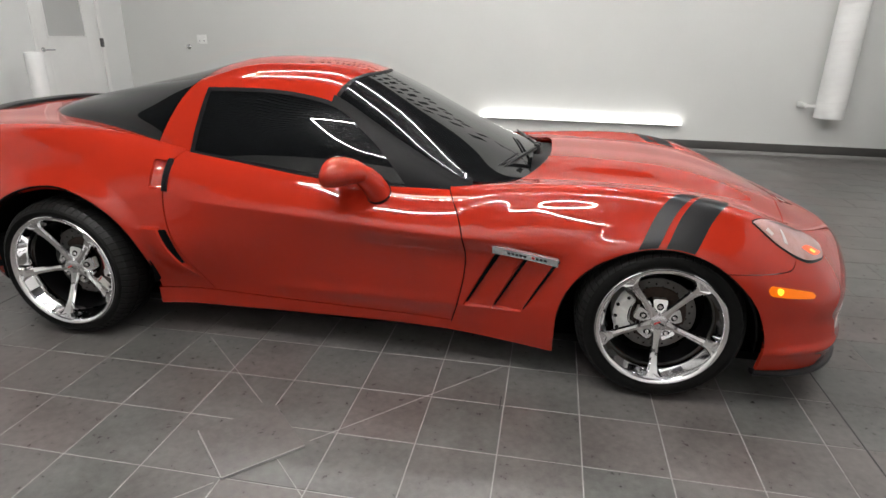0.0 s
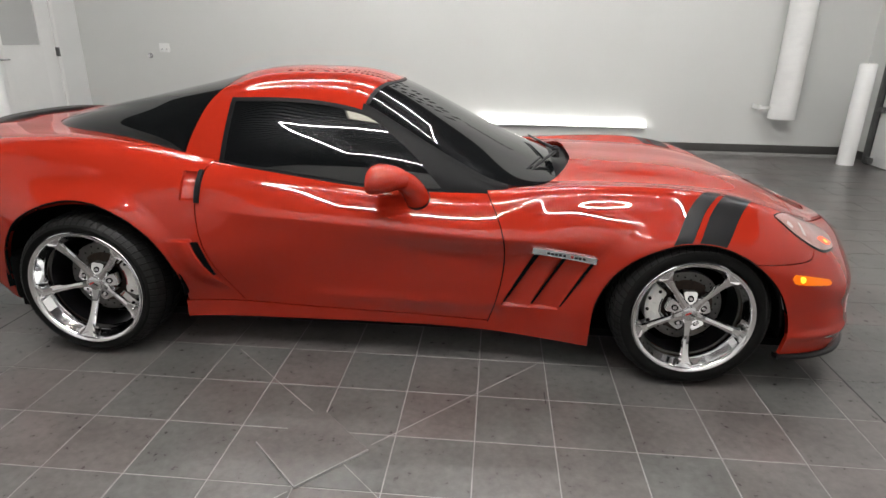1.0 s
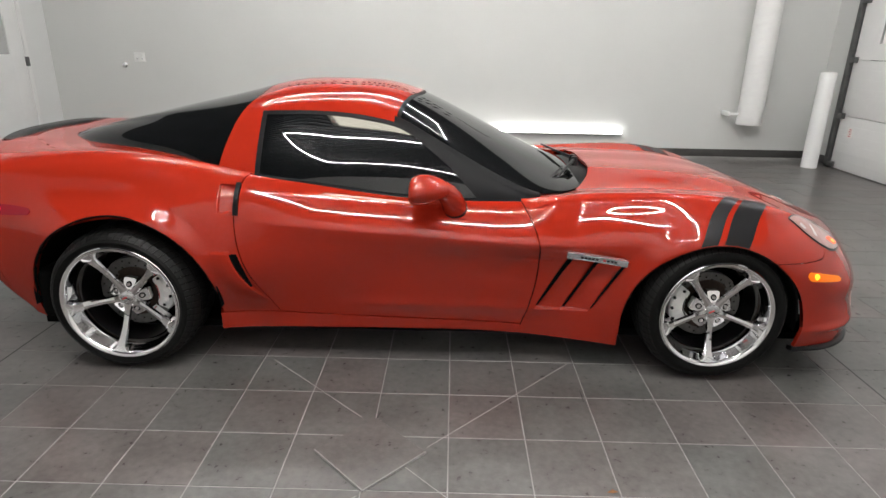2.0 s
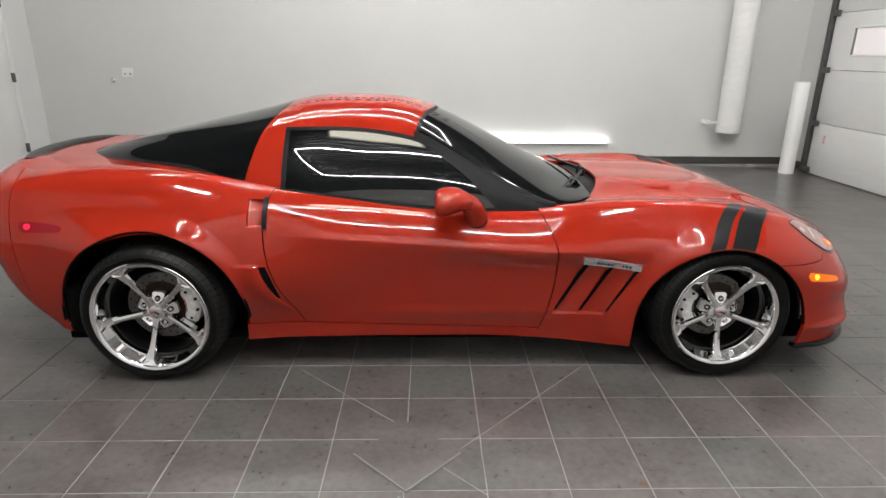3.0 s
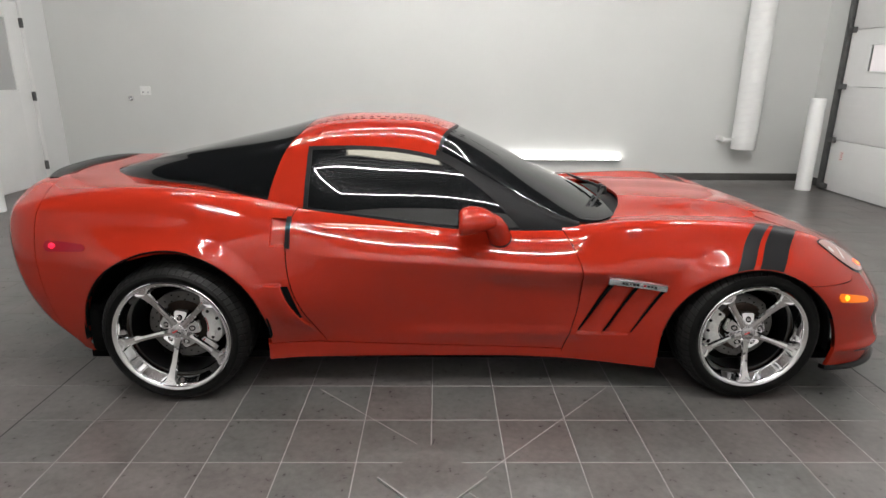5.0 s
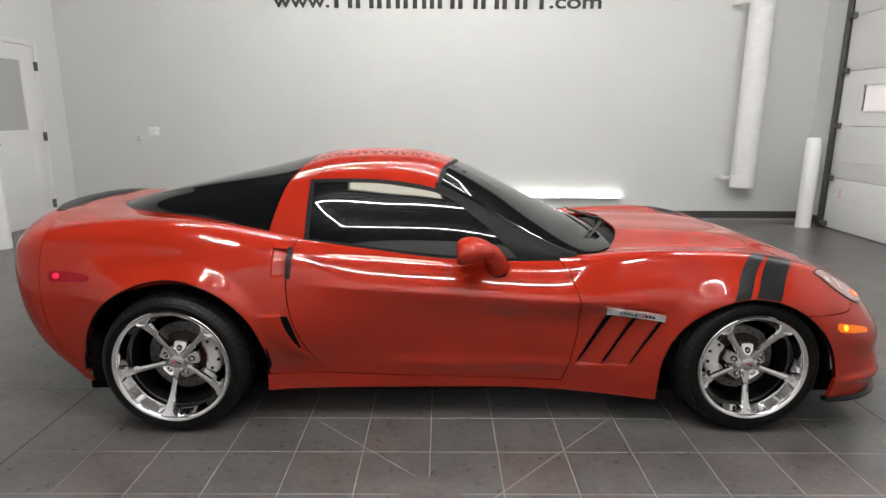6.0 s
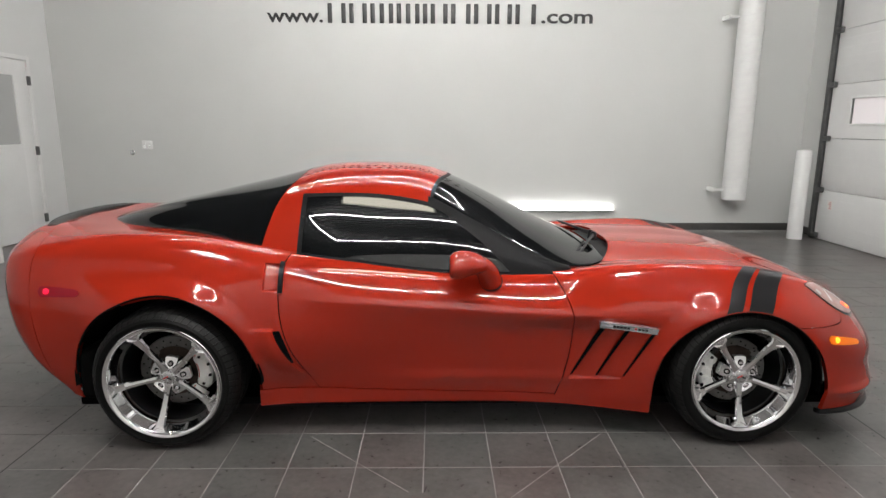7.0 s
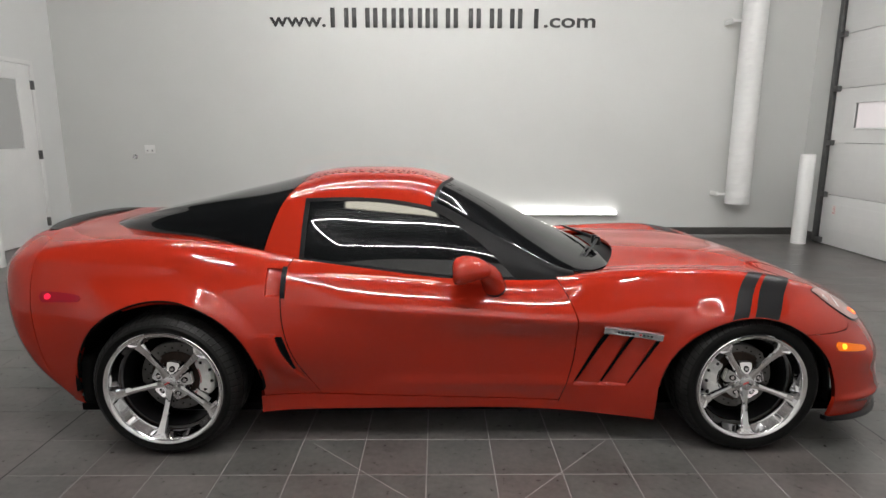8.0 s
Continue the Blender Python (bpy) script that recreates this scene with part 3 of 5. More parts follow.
hatch_front = line([0.0, 0.12, 0.22, 0.30, 0.44, 0.60, 0.77], [0.396, 0.418, 0.445, 0.470, 0.510, 0.540, 0.550])
win_top = line([0.55, 0.59, 0.745, 0.97, 1.14, 1.225, 1.30], [1.130, 1.132, 1.137, 1.130, 1.108, 1.088, 1.06])
win_front = line([0.70, 0.816, 0.87, 0.931, 0.982, 1.029, 1.064, 1.089, 1.15], [1.69, 1.587, 1.535, 1.470, 1.403, 1.336, 1.281, 1.225, 1.09])


def win_front_z(x):
    zs = np.linspace(0.72, 1.14, 200)
    xs = win_front(zs)
    return np.interp(x, xs[::-1], zs[::-1])


def header(U):
    """Where the roof ends and the windscreen begins."""
    return 1.222 + 0.10 * smooth01(0.26, 0.77, U)


def build_canopy(car):
    for side in (-1, 1):
        # rear glass
        A, B = grid(90, 90)
        U = 0.006 + (CANOPY.umax - 0.006) * B
        S = -0.60 + (hatch_front(U) - 0.003 + 0.60) * A
        panel("rear_glass", GLASS, car, [sheet(CANOPY, S, U, side, 0.0, 0.012, "1")], "dark tinted wraparound rear glass")
        # red hoop behind the door, and the roof panel
        A, B = grid(24, 110)
        U = CANOPY.umax * B
        front = np.where(U < 0.24, 0.578, 0.578 + 0.045 * smooth01(0.24, 0.36, U))
        l = hatch_front(U) + 0.003
        panel("roof_hoop", PAINT, car, [sheet(CANOPY, l + (front - l) * A, U, side, 0.0, 0.012)], "broad red roof pillar behind the door")
        A, B = grid(80, 70)
        X = 0.581 + A * 0.65
        u0 = CANOPY.u_of_z(X, win_top(X) + 0.016, 0, 0.5).reshape(X.shape)
        U = u0 + (CANOPY.umax - u0) * B
        l = np.where(U < 0.24, 0.581, 0.581 + 0.045 * smooth01(0.24, 0.36, U))
        S = l + (header(U) - 0.004 - l) * A
        u0 = CANOPY.u_of_z(S, win_top(S) + 0.016, 0, 0.5).reshape(X.shape)
        U = u0 + (CANOPY.umax - u0) * B
        panel("roof_panel", PAINT, car, [sheet(CANOPY, S, U, side, 0.002, 0.014)], "red removable roof panel")
        # door window and the black seal round it
        A, B = grid(110, 50)
        X = 0.600 + (1.60 - 0.600) * A
        zb = belt(X) - 0.02
        zt = np.minimum(win_top(X), win_front_z(X))
        Z = zb + np.maximum(zt - zb, 0.0005) * B
        U = CANOPY.u_of_z(X, Z, 0, 0.5).reshape(X.shape)
        panel("door_window", GLASS, car, [sheet(CANOPY, X, U, side, 0.001, 0.008)], "dark tinted door window")
        A, B = grid(120, 8)
        X = 0.579 + (1.30 - 0.579) * A
        lo = np.minimum(win_top(X), win_front_z(X)) + 0.0005
        hi = np.minimum(win_top(X) + 0.016, win_front_z(X) + 0.05)
        U = CANOPY.u_of_z(X, lo + np.maximum(hi - lo, 0.0003) * B, 0, 0.5).reshape(X.shape)
        s1 = sheet(CANOPY, X, U, side, 0.004, 0.01)
        A, B = grid(6, 60)
        X = 0.579 + 0.022 * A
        Z = (belt(X) - 0.01) + (win_top(X) + 0.016 - belt(X) + 0.01) * B
        U = CANOPY.u_of_z(X, Z, 0, 0.5).reshape(X.shape)
        s2 = sheet(CANOPY, X, U, side, 0.0035, 0.01)
        A, B = grid(110, 4)
        X = 0.579 + (1.80 - 0.579) * A
        Z = belt(X) - 0.012 + 0.010 * B
        U = CANOPY.u_of_z(X, Z, 0, 0.5).reshape(X.shape)
        s3 = sheet(CANOPY, X, U, side, 0.004, 0.010)
        panel("window_seal", PILLAR, car, [s1, s2, s3], "black rubber seal")
        # windscreen pillar with its corner piece
        A, B = grid(90, 24)
        X = 1.205 + (1.885 - 1.205) * A
        zl = np.maximum(np.where(X < 1.24, win_top(X) + 0.004, win_front_z(X)), belt(X) - 0.03)
        u0 = CANOPY.u_of_z(X, zl, 0, 0.5).reshape(X.shape)
        u1 = np.maximum(0.296 + 0 * X, u0 + 0.002)
        panel("screen_pillar", PILLAR, car, [sheet(CANOPY, X, u0 + (u1 - u0) * B, side, 0.0025, 0.01)], "black windscreen pillar")
        # windscreen
        A, B = grid(90, 70)
        U = 0.292 + (CANOPY.umax - 0.292) * B
        h = header(U) - 0.002
        panel("windscreen", GLASS, car, [sheet(CANOPY, h + (2.115 - h) * A, U, side, 0.0, 0.01)], "dark steeply raked windscreen")
        A, B = grid(6, 60)
        U = 0.30 + (CANOPY.umax - 0.30) * B
        h = header(U)
        panel("screen_seal", PILLAR, car, [sheet(CANOPY, h - 0.009 + 0.018 * A, U, side, 0.003, 0.008)])
    return car


def build_wheel(car, x, z, tyre_r, half, lip, base_angle, hub_in, name_label):
    """A wheel of the car's right side; its axle runs along y, and its outer face looks along -y."""
    wheel = new("wheel")
    wheel.parent = car
    wheel["label"] = name_label
    wheel.location = (x, -(0.945 if x < 1 else 0.925) + half, z)
    h = half                          # height runs outwards
    prof = [(lip + 0.004, h - 0.030), (lip + 0.010, h - 0.006), (lip + 0.022, h), (tyre_r - 0.040, h + 0.003), (tyre_r - 0.026, h - 0.008), (tyre_r - 0.013, h - 0.024), (tyre_r - 0.005, h - 0.046), (tyre_r - 0.0015, h - 0.07)]
    inner = [(r, -hh) for r, hh in prof[::-1]]
    lathe("tyre", prof + [(tyre_r, 0.0)] + inner + [(lip - 0.01, -h + 0.04), (lip - 0.01, h - 0.04)], TYRE, wheel, "black low-profile tyre", 96, "y", True, 0.9)
    # tread blocks across the running surface and over the shoulders
    hs, rs = [p[1] for p in prof[::-1]], [p[0] for p in prof[::-1]]
    bm = bmesh.new()
    n = 64
    rows = [[-h + 0.004, -h + 0.014, -h + 0.03, -h * 0.48], [-h * 0.42, -0.006], [0.006, h * 0.42], [h * 0.48, h - 0.030, h - 0.014, h - 0.004]]
    for row, cuts in enumerate(rows):
        for i in range(n):
            a0 = 2 * math.pi * (i + 0.5 * (row % 2)) / n
            a1 = a0 + 2 * math.pi / n * 0.80
            prev = None
            for hh in cuts:
                rr = tyre_r if abs(hh) < h - 0.07 else float(np.interp(abs(hh), hs[:6], rs[:6]))
                da = (0.10 if row > 1 else -0.10) * hh / h
                ring = [bm.verts.new((rad * math.cos(aa + da), -hh, rad * math.sin(aa + da))) for aa, rad in ((a0, rr - 0.004), (a0, rr + 0.003), (a1, rr + 0.003), (a1, rr - 0.004))]
                if prev:
                    for q in range(3):
                        bm.faces.new((prev[q], prev[q + 1], ring[q + 1], ring[q]))
                else:
                    bm.faces.new(ring)
                prev = ring
            bm.faces.new(prev[::-1])
    bmesh.ops.recalc_face_normals(bm, faces=bm.faces[:])
    tagged(bm_part("tread", bm, TREAD, wheel, smooth=False), kind="stuff")
    # rim: lip, step and barrel
    lathe("rim", [(lip + 0.006, h - 0.012), (lip + 0.008, h - 0.002), (lip + 0.003, h + 0.002), (lip - 0.006, h - 0.001), (lip - 0.010, h - 0.008), (lip - 0.016, h - 0.024), (lip - 0.030, h - 0.050), (lip - 0.038, h - 0.066), (lip - 0.040, h - 0.092)], CHROME_IN, wheel, "chrome rim", 96, "y", False, 0.5)
    lathe("rim_barrel", [(lip - 0.0402, h - 0.090), (lip - 0.042, h - 0.11), (lip - 0.041, -h * 0.6), (lip - 0.010, -h + 0.01), (lip + 0.006, -h + 0.01)], TRIM, wheel, "dark inner barrel", 64, "y", False, 0.5)
    lathe("rim_lip", [(lip + 0.007, h - 0.004), (lip + 0.003, h + 0.004), (lip - 0.007, h + 0.002), (lip - 0.014, h - 0.009), (lip - 0.015, h - 0.014)], CHROME, wheel, "", 96, "y", False, 1.2)
    hub_h = h - hub_in
    # five spokes that fork at the rim
    for k in range(5):
        a = math.radians(base_angle + 72 * k)
        bm = bmesh.new()
        rad = [0.026, 0.06, 0.10, 0.15, 0.185, lip - 0.040, lip - 0.020, lip - 0.006]
        wid = [0.026, 0.0175, 0.0145, 0.0155, 0.0180, 0.0235, 0.040, 0.050]
        rise = [0.0, 0.003, 0.010, 0.024, 0.037, 0.052, 0.058, 0.056]
        scale = (hub_in - 0.006) / 0.058
        prev = None
        for r, w, e in zip(rad, wid, rise):
            top = hub_h + e * scale
            ring = []
            for t, drop in ((-1.0, 0.045), (-1.0, 0.010), (-0.72, 0.0), (0.0, 0.005 if r > lip - 0.045 else -0.002), (0.72, 0.0), (1.0, 0.010), (1.0, 0.045)):
                lx, lz = r, t * w
                if r > lip - 0.03:
                    lx -= 0.018 * (1 - abs(t)) if r < lip - 0.01 else 0.040 * max(0, 0.75 - abs(t))
                px, pz = lx * math.cos(a) - lz * math.sin(a), lx * math.sin(a) + lz * math.cos(a)
                ring.append(bm.verts.new((px, -(top - drop), pz)))
            if prev:
                for i in range(6):
                    bm.faces.new((prev[i], prev[i + 1], ring[i + 1], ring[i]))
                bm.faces.new((prev[6], prev[0], ring[0], ring[6]))
            prev = ring
        bm.faces.new(prev)
        bmesh.ops.recalc_face_normals(bm, faces=bm.faces[:])
        bm_part("spoke", bm, CHROME, wheel, smooth=True, angle=0.22)
        # wheel nut in its chrome pocket between two spokes
        b = a + math.radians(36)
        nut = lathe("wheel_nut", [(0.0, 0.030), (0.007, 0.030), (0.0095, 0.026), (0.0100, 0.006), (0.0105, -0.004)], CHROME, wheel, "chrome wheel nut", 16, "y", False, 0.5)
        nut.location = (0.064 * math.cos(b), -(hub_h - 0.036), 0.064 * math.sin(b))
        pm = bmesh.new()
        prev = None
        for rad, sq_on, sink in ((0.0130, False, 0.020), (0.0135, False, 0.0), (0.0245, True, 0.0), (0.0258, True, 0.003), (0.0258, True, 0.03)):
            ring = []
            for k2 in range(32):
                q = 2 * math.pi * k2 / 32
                cq, sq = math.cos(q), math.sin(q)
                rr = rad * ((abs(cq) ** 5 + abs(sq) ** 5) ** -0.2 if sq_on else 1.0)
                lx = rr * cq + (0.004 if sq_on else 0)
                ring.append(pm.verts.new((lx, sink + 0.40 * lx, rr * sq * (1 + 9.0 * lx if sq_on else 1))))
            if prev:
                for k2 in range(32):
                    pm.faces.new((prev[k2], prev[(k2 + 1) % 32], ring[(k2 + 1) % 32], ring[k2]))
            prev = ring
        bmesh.ops.recalc_face_normals(pm, faces=pm.faces[:])
        pocket = bm_part("nut_pocket", pm, CHROME, wheel, "chrome plate round the wheel nut", True, 0.4)
        pocket.location, pocket.rotation_euler = (0.064 * math.cos(b), -(hub_h - 0.012), 0.064 * math.sin(b)), (0, -b, 0)
        lathe("nut_well", [(0.0, 0.0), (0.0135, 0.0)], DARK, pocket, "", 16, "y").location = (0, 0.012, 0)
    lathe("hub_cap", [(0.0, 0.012), (0.024, 0.0115), (0.031, 0.008), (0.034, 0.0), (0.036, -0.03)], SATIN, wheel, "satin metal hub cap", 40, "y", False, 0.5).location = (0, -hub_h, 0)
    for sgn, mat in ((-1, REDMARK), (1, TRIM)):
        bm = box_bm(-0.013, 0.013, -0.0012, 0.0012, -0.0032, 0.0032, 0.001, 1)
        mark = bm_part("cap_mark", bm, mat, wheel, smooth=False)
        mark.location, mark.rotation_euler = (sgn * 0.008, -hub_h - 0.0125, 0.003 - 0.004 * (sgn > 0)), (0, sgn * 0.45, 0)
    # hub and brake
    lathe("hub", [(0.0, 0.0), (0.075, 0.0), (0.080, -0.01), (0.080, -0.06)], DARK, wheel, "", 32, "y").location = (0, -(hub_h - 0.048), 0)
    disc_r = lip * 0.645
    disc_h = hub_h - 0.085
    lathe("disc_hat", [(0.080, 0.004), (0.118, 0.004), (0.122, 0.0), (0.122, -0.004)], RUST, wheel, "rusty brown disc centre", 48, "y", False, 0.5).location = (0, -disc_h, 0)
    disc = lathe("brake_disc", [(0.085, 0.0), (disc_r - 0.002, 0.0), (disc_r, -0.002), (disc_r, -0.028), (0.085, -0.028)], STEEL, wheel, "drilled steel brake disc", 80, "y", True, 0.4)
    disc.location = (0, -disc_h, 0)
    # drilled holes: flat dark dots on the solid disc, as their inner shade
    bm = bmesh.new()
    for i in range(60):
        aa = 2 * math.pi * i / 60
        rr = 0.10 + (disc_r - 0.115) * ((i * 3) % 5) / 4.0
        ring = [bm.verts.new((rr * math.cos(aa) + 0.0042 * math.cos(t), -0.0006, rr * math.sin(aa) + 0.0042 * math.sin(t))) for t in [2 * math.pi * q / 8 for q in range(8)]]
        bm.faces.new(ring)
    holes = bm_part("disc_hole_shade", bm, DARK, wheel, smooth=False)
    holes.location = (0, -disc_h, 0)
    tagged(holes, kind="stuff")
    side = -1 if x > 1 else 1
    # caliper: a curved block with piston bosses
    bm = bmesh.new()
    prev = None
    mid = 0.0 if x < 1 else math.pi
    for i in range(13):
        aa = mid + side * math.radians(6) + math.radians(-31 + 62 * i / 12)
        taper = 0.006 * (1 if i in (0, 12) else 0)
        ring = []
        for rr, hh in ((disc_r - 0.052 + taper, 0.012), (disc_r - 0.052 + taper, 0.030), (disc_r - 0.040, 0.038), (disc_r + 0.004, 0.036), (disc_r + 0.016 - taper, 0.026), (disc_r + 0.018 - taper, -0.05)):
            ring.append(bm.verts.new((rr * math.cos(aa), -(disc_h + hh), rr * math.sin(aa))))
        if prev:
            for q in range(5):
                bm.faces.new((prev[q], prev[q + 1], ring[q + 1], ring[q]))
        else:
            bm.faces.new(ring)
        prev = ring
    bm.faces.new(prev)
    bmesh.ops.recalc_face_normals(bm, faces=bm.faces[:])
    cal = bm_part("brake_caliper", bm, CALIPER, wheel, "silver brake caliper with a dark script bar", True, 0.5)
    for i in (-1, 0, 1):
        aa = mid + side * math.radians(6) + i * math.radians(18)
        boss = lathe("piston_boss", [(0.0, 0.006), (0.009, 0.006), (0.011, 0.003), (0.0165, 0.002), (0.0175, -0.004)], CALIPER, cal, "", 18, "y", False, 0.5)
        boss.location = ((disc_r - 0.018) * math.cos(aa), -(disc_h + 0.037), (disc_r - 0.018) * math.sin(aa))
    for i in (-26, -9, 9, 26):
        aa = mid + side * math.radians(6) + math.radians(i)
        bolt = lathe("caliper_bolt", [(0.0, 0.005), (0.006, 0.005), (0.0075, 0.002), (0.0075, -0.003)], TRIM, cal, "dark bolt", 12, "y", False, 0.5)
        bolt.location = ((disc_r + (0.006 if abs(i) < 20 else -0.018)) * math.cos(aa), -(disc_h + 0.037), (disc_r + (0.006 if abs(i) < 20 else -0.018)) * math.sin(aa))
    for i in range(8):
        aa = mid + side * math.radians(6) + math.radians(-14 + 4.2 * i)
        bm = box_bm(-0.0022, 0.0022, -0.0006, 0.0006, -0.0040, 0.0040)
        bar = bm_part("script_bar", bm, REDMARK if x < 1 else TRIM, cal, smooth=False)
        bar.location, bar.rotation_euler = ((disc_r - 0.045) * math.cos(aa), -(disc_h + 0.0365), (disc_r - 0.045) * math.sin(aa)), (0, -aa, 0)
    return wheel


def patch(loft, corners, n, m, side, lift, rim=0.004):
    """A small panel whose corners are given as (s, u)."""
    A, B = grid(n, m)
    c = np.array(corners, float)
    S = (1 - A) * (1 - B) * c[0, 0] + A * (1 - B) * c[1, 0] + A * B * c[2, 0] + (1 - A) * B * c[3, 0]
    U = (1 - A) * (1 - B) * c[0, 1] + A * (1 - B) * c[1, 1] + A * B * c[2, 1] + (1 - A) * B * c[3, 1]
    return sheet(loft, S, U, side, lift, rim)


def uz(x, z):
    return float(BODY.u_of_z([x], [z], 0.0, 0.8)[0])


def blob_sheet(loft, s0, s1, lo, hi, side, lift, rim=0.006, n=40, m=16):
    """A panel between the level lines lo(s) and hi(s)."""
    A, B = grid(n, m)
    S = s0 + (s1 - s0) * A
    L, H = lo(S), hi(S)
    return sheet(loft, S, L + np.maximum(H - L, 1e-4) * B, side, lift, rim)


def build_details(car):
    for side in (-1, 1):
        # two vinyl bars over the front wing
        for xa, xb, ta, tb in ((2.553, 2.625, 2.770, 2.823), (2.653, 2.757, 2.833, 2.931)):
            A, B = grid(30, 60)
            S = (xa + (xb - xa) * A) * (1 - B) + (ta + (tb - ta) * A) * B
            for _ in range(3):
                u0 = BODY.u_of_z(S, over_arch(ARCH_F, S) + 0.003, 0, 0.75).reshape(S.shape)
                U = u0 + (0.965 - u0) * B
            panel("wing_stripe", STRIPE, car, [sheet(BODY, S, U, side, 0.0012, 0.0)], "matt black vinyl bar over the wing")
        # vents: dark sheets as the shade in the slots, and the chrome badge bar
        for i in range(3):
            A, B = grid(5, 80)
            Z = 0.322 + (0.566 - 0.322) * B
            S = 1.884 + 0.5 * (Z - 0.321) + 0.1235 * i + 0.002 + (0.008 + 0.013 * B) * A * (1.0 if i == 0 else 0.75)
            U = BODY.u_of_z(S, Z, 0, 0.7).reshape(S.shape)
            panel("vent_slot_shade", DARK, car, [sheet(SMOOTH_BODY, S, U, side, 0.0012, 0.010)])
        A, B = grid(40, 6)
        S = 1.998 + 0.268 * A
        Z = 0.612 - 0.034 * A + (-0.030 + 0.030 * B)
        U = BODY.u_of_z(S, Z, 0, 0.7).reshape(S.shape)
        badge = panel("vent_badge", SATIN, car, [sheet(SMOOTH_BODY, S, U, side, 0.010, 0.016)], "brushed metal badge bar with dark script bars")
        for i in range(10):
            if i == 5:
                continue
            x0 = 2.060 + 0.0165 * i
            zc = 0.598 - 0.034 * (x0 - 1.998) / 0.268
            A, B = grid(2, 2)
            S = x0 + 0.011 * A
            U = BODY.u_of_z(S, zc - 0.0055 + 0.011 * B - 0.034 * 0.011 / 0.268 * A, 0, 0.7).reshape(S.shape)
            panel("script_bar", REDMARK if i == 6 else TRIM, badge, [sheet(SMOOTH_BODY, S, U, side, 0.0112, 0.001)])
        # rear scoop opening: a dark sheet on the closed body gives its shade
        A, B = grid(6, 30)
        Z = 0.398 + (0.563 - 0.398) * B
        S = slit(Z) - 0.001 + (0.006 + 0.024 * np.sin(np.clip(B * 1.05, 0, 1) * math.pi * 0.62)) * A
        U = BODY.u_of_z(S, Z, 0, 0.7).reshape(S.shape)
        panel("scoop_shade", DARK, car, [sheet(BODY, S, U, side, 0.0025, 0.004)])
        # door pull
        A, B = grid(8, 16)
        S = 0.524 + 0.020 * A
        Z = 0.738 + 0.128 * B
        U = BODY.u_of_z(S, Z, 0, 0.75).reshape(S.shape)
        panel("door_pull", PILLAR, car, [sheet(SMOOTH_BODY, S, U, side, 0.001, 0.045)], "black door pull")
        # side markers
        A, B = grid(24, 8)
        for s0, s1, z0, z1, dz, lens, lit, where, nm in ((3.03, 3.205, 0.533, 0.492, 0.040, AMBER, AMBER_LIT, 0.20, "front_marker"), (-0.555, -0.355, 0.745, 0.742, 0.048, REDLENS, RED_LIT, 0.20, "rear_marker")):
            S = s0 + (s1 - s0) * A
            half = dz / 2 * (1 - 0.45 * A ** 2) * np.sqrt(np.clip(1 - (1 - np.clip(A / 0.09, 0, 1)) ** 2, 0.02, 1)) * np.sqrt(np.clip(1 - np.clip((A - 0.90) / 0.10, 0, 1) ** 2, 0.02, 1))
            Z = z0 + (z1 - z0) * A + half * (2 * B - 1)
            U = BODY.u_of_z(S, Z, 0, 0.7).reshape(S.shape)
            lamp = panel(nm, lens, car, [sheet(BODY, S, U, side, 0.004, 0.006)], "lit amber side marker" if s0 > 1 else "lit red side marker")
            sm = s0 + (s1 - s0) * where
            u = uz(sm, z0 + (z1 - z0) * where)
            p = BODY.at([sm], [u])[0]
            nn = BODY.normal([sm], [u])[0]
            c = Vector((p[0] + nn[0] * 0.003, side * (p[1] + nn[1] * 0.003), p[2] + nn[2] * 0.003))
            bm = bmesh.new()
            bmesh.ops.create_icosphere(bm, subdivisions=2, radius=0.016)
            for v in bm.verts:
                v.co.y *= 0.35
            bulb = bm_part("bulb", bm, lit, lamp)
            bulb.location = c
        # headlamp: red bowl, reflector, lit amber bulb, clear cover with a black edge
        lo = line([2.985, 3.015, 3.064, 3.125, 3.222, 3.313, 3.365, 3.392], [0.716, 0.685, 0.630, 0.575, 0.535, 0.553, 0.600, 0.675])
        hi = line([2.985, 3.01, 3.052, 3.149, 3.25, 3.32, 3.37, 3.392], [0.720, 0.742, 0.760, 0.785, 0.800, 0.795, 0.752, 0.680])
        panel("headlamp_edge", GLOSSBLACK, car, [blob_sheet(BODY, 2.981, 3.396, lambda s: lo(s) - 0.011, lambda s: hi(s) + 0.011, side, 0.0015, 0.004, 70)])
        lamp = panel("headlamp", LAMPBOWL, car, [blob_sheet(BODY, 2.987, 3.390, lo, hi, side, 0.004, 0.006, 70)], "swept-back clear headlamp with a lit amber indicator")
        panel("bezel", LAMPDARK, lamp, [blob_sheet(BODY, 3.06, 3.36, lambda s: hi(s) - 0.050 * np.sin((s - 3.06) / 0.30 * math.pi), lambda s: hi(s) - 0.012, side, 0.0052, 0.0, 40, 8)])
        panel("reflector", LAMPGREY, lamp, [patch(BODY, [(3.128, 0.61), (3.146, 0.60), (3.150, 0.70), (3.140, 0.70)], 6, 10, side, 0.0055)], "bright reflector")
        panel("reflector", LAMPGREY, lamp, [patch(BODY, [(3.045, 0.675), (3.07, 0.645), (3.085, 0.66), (3.06, 0.695)], 6, 8, side, 0.0055)])
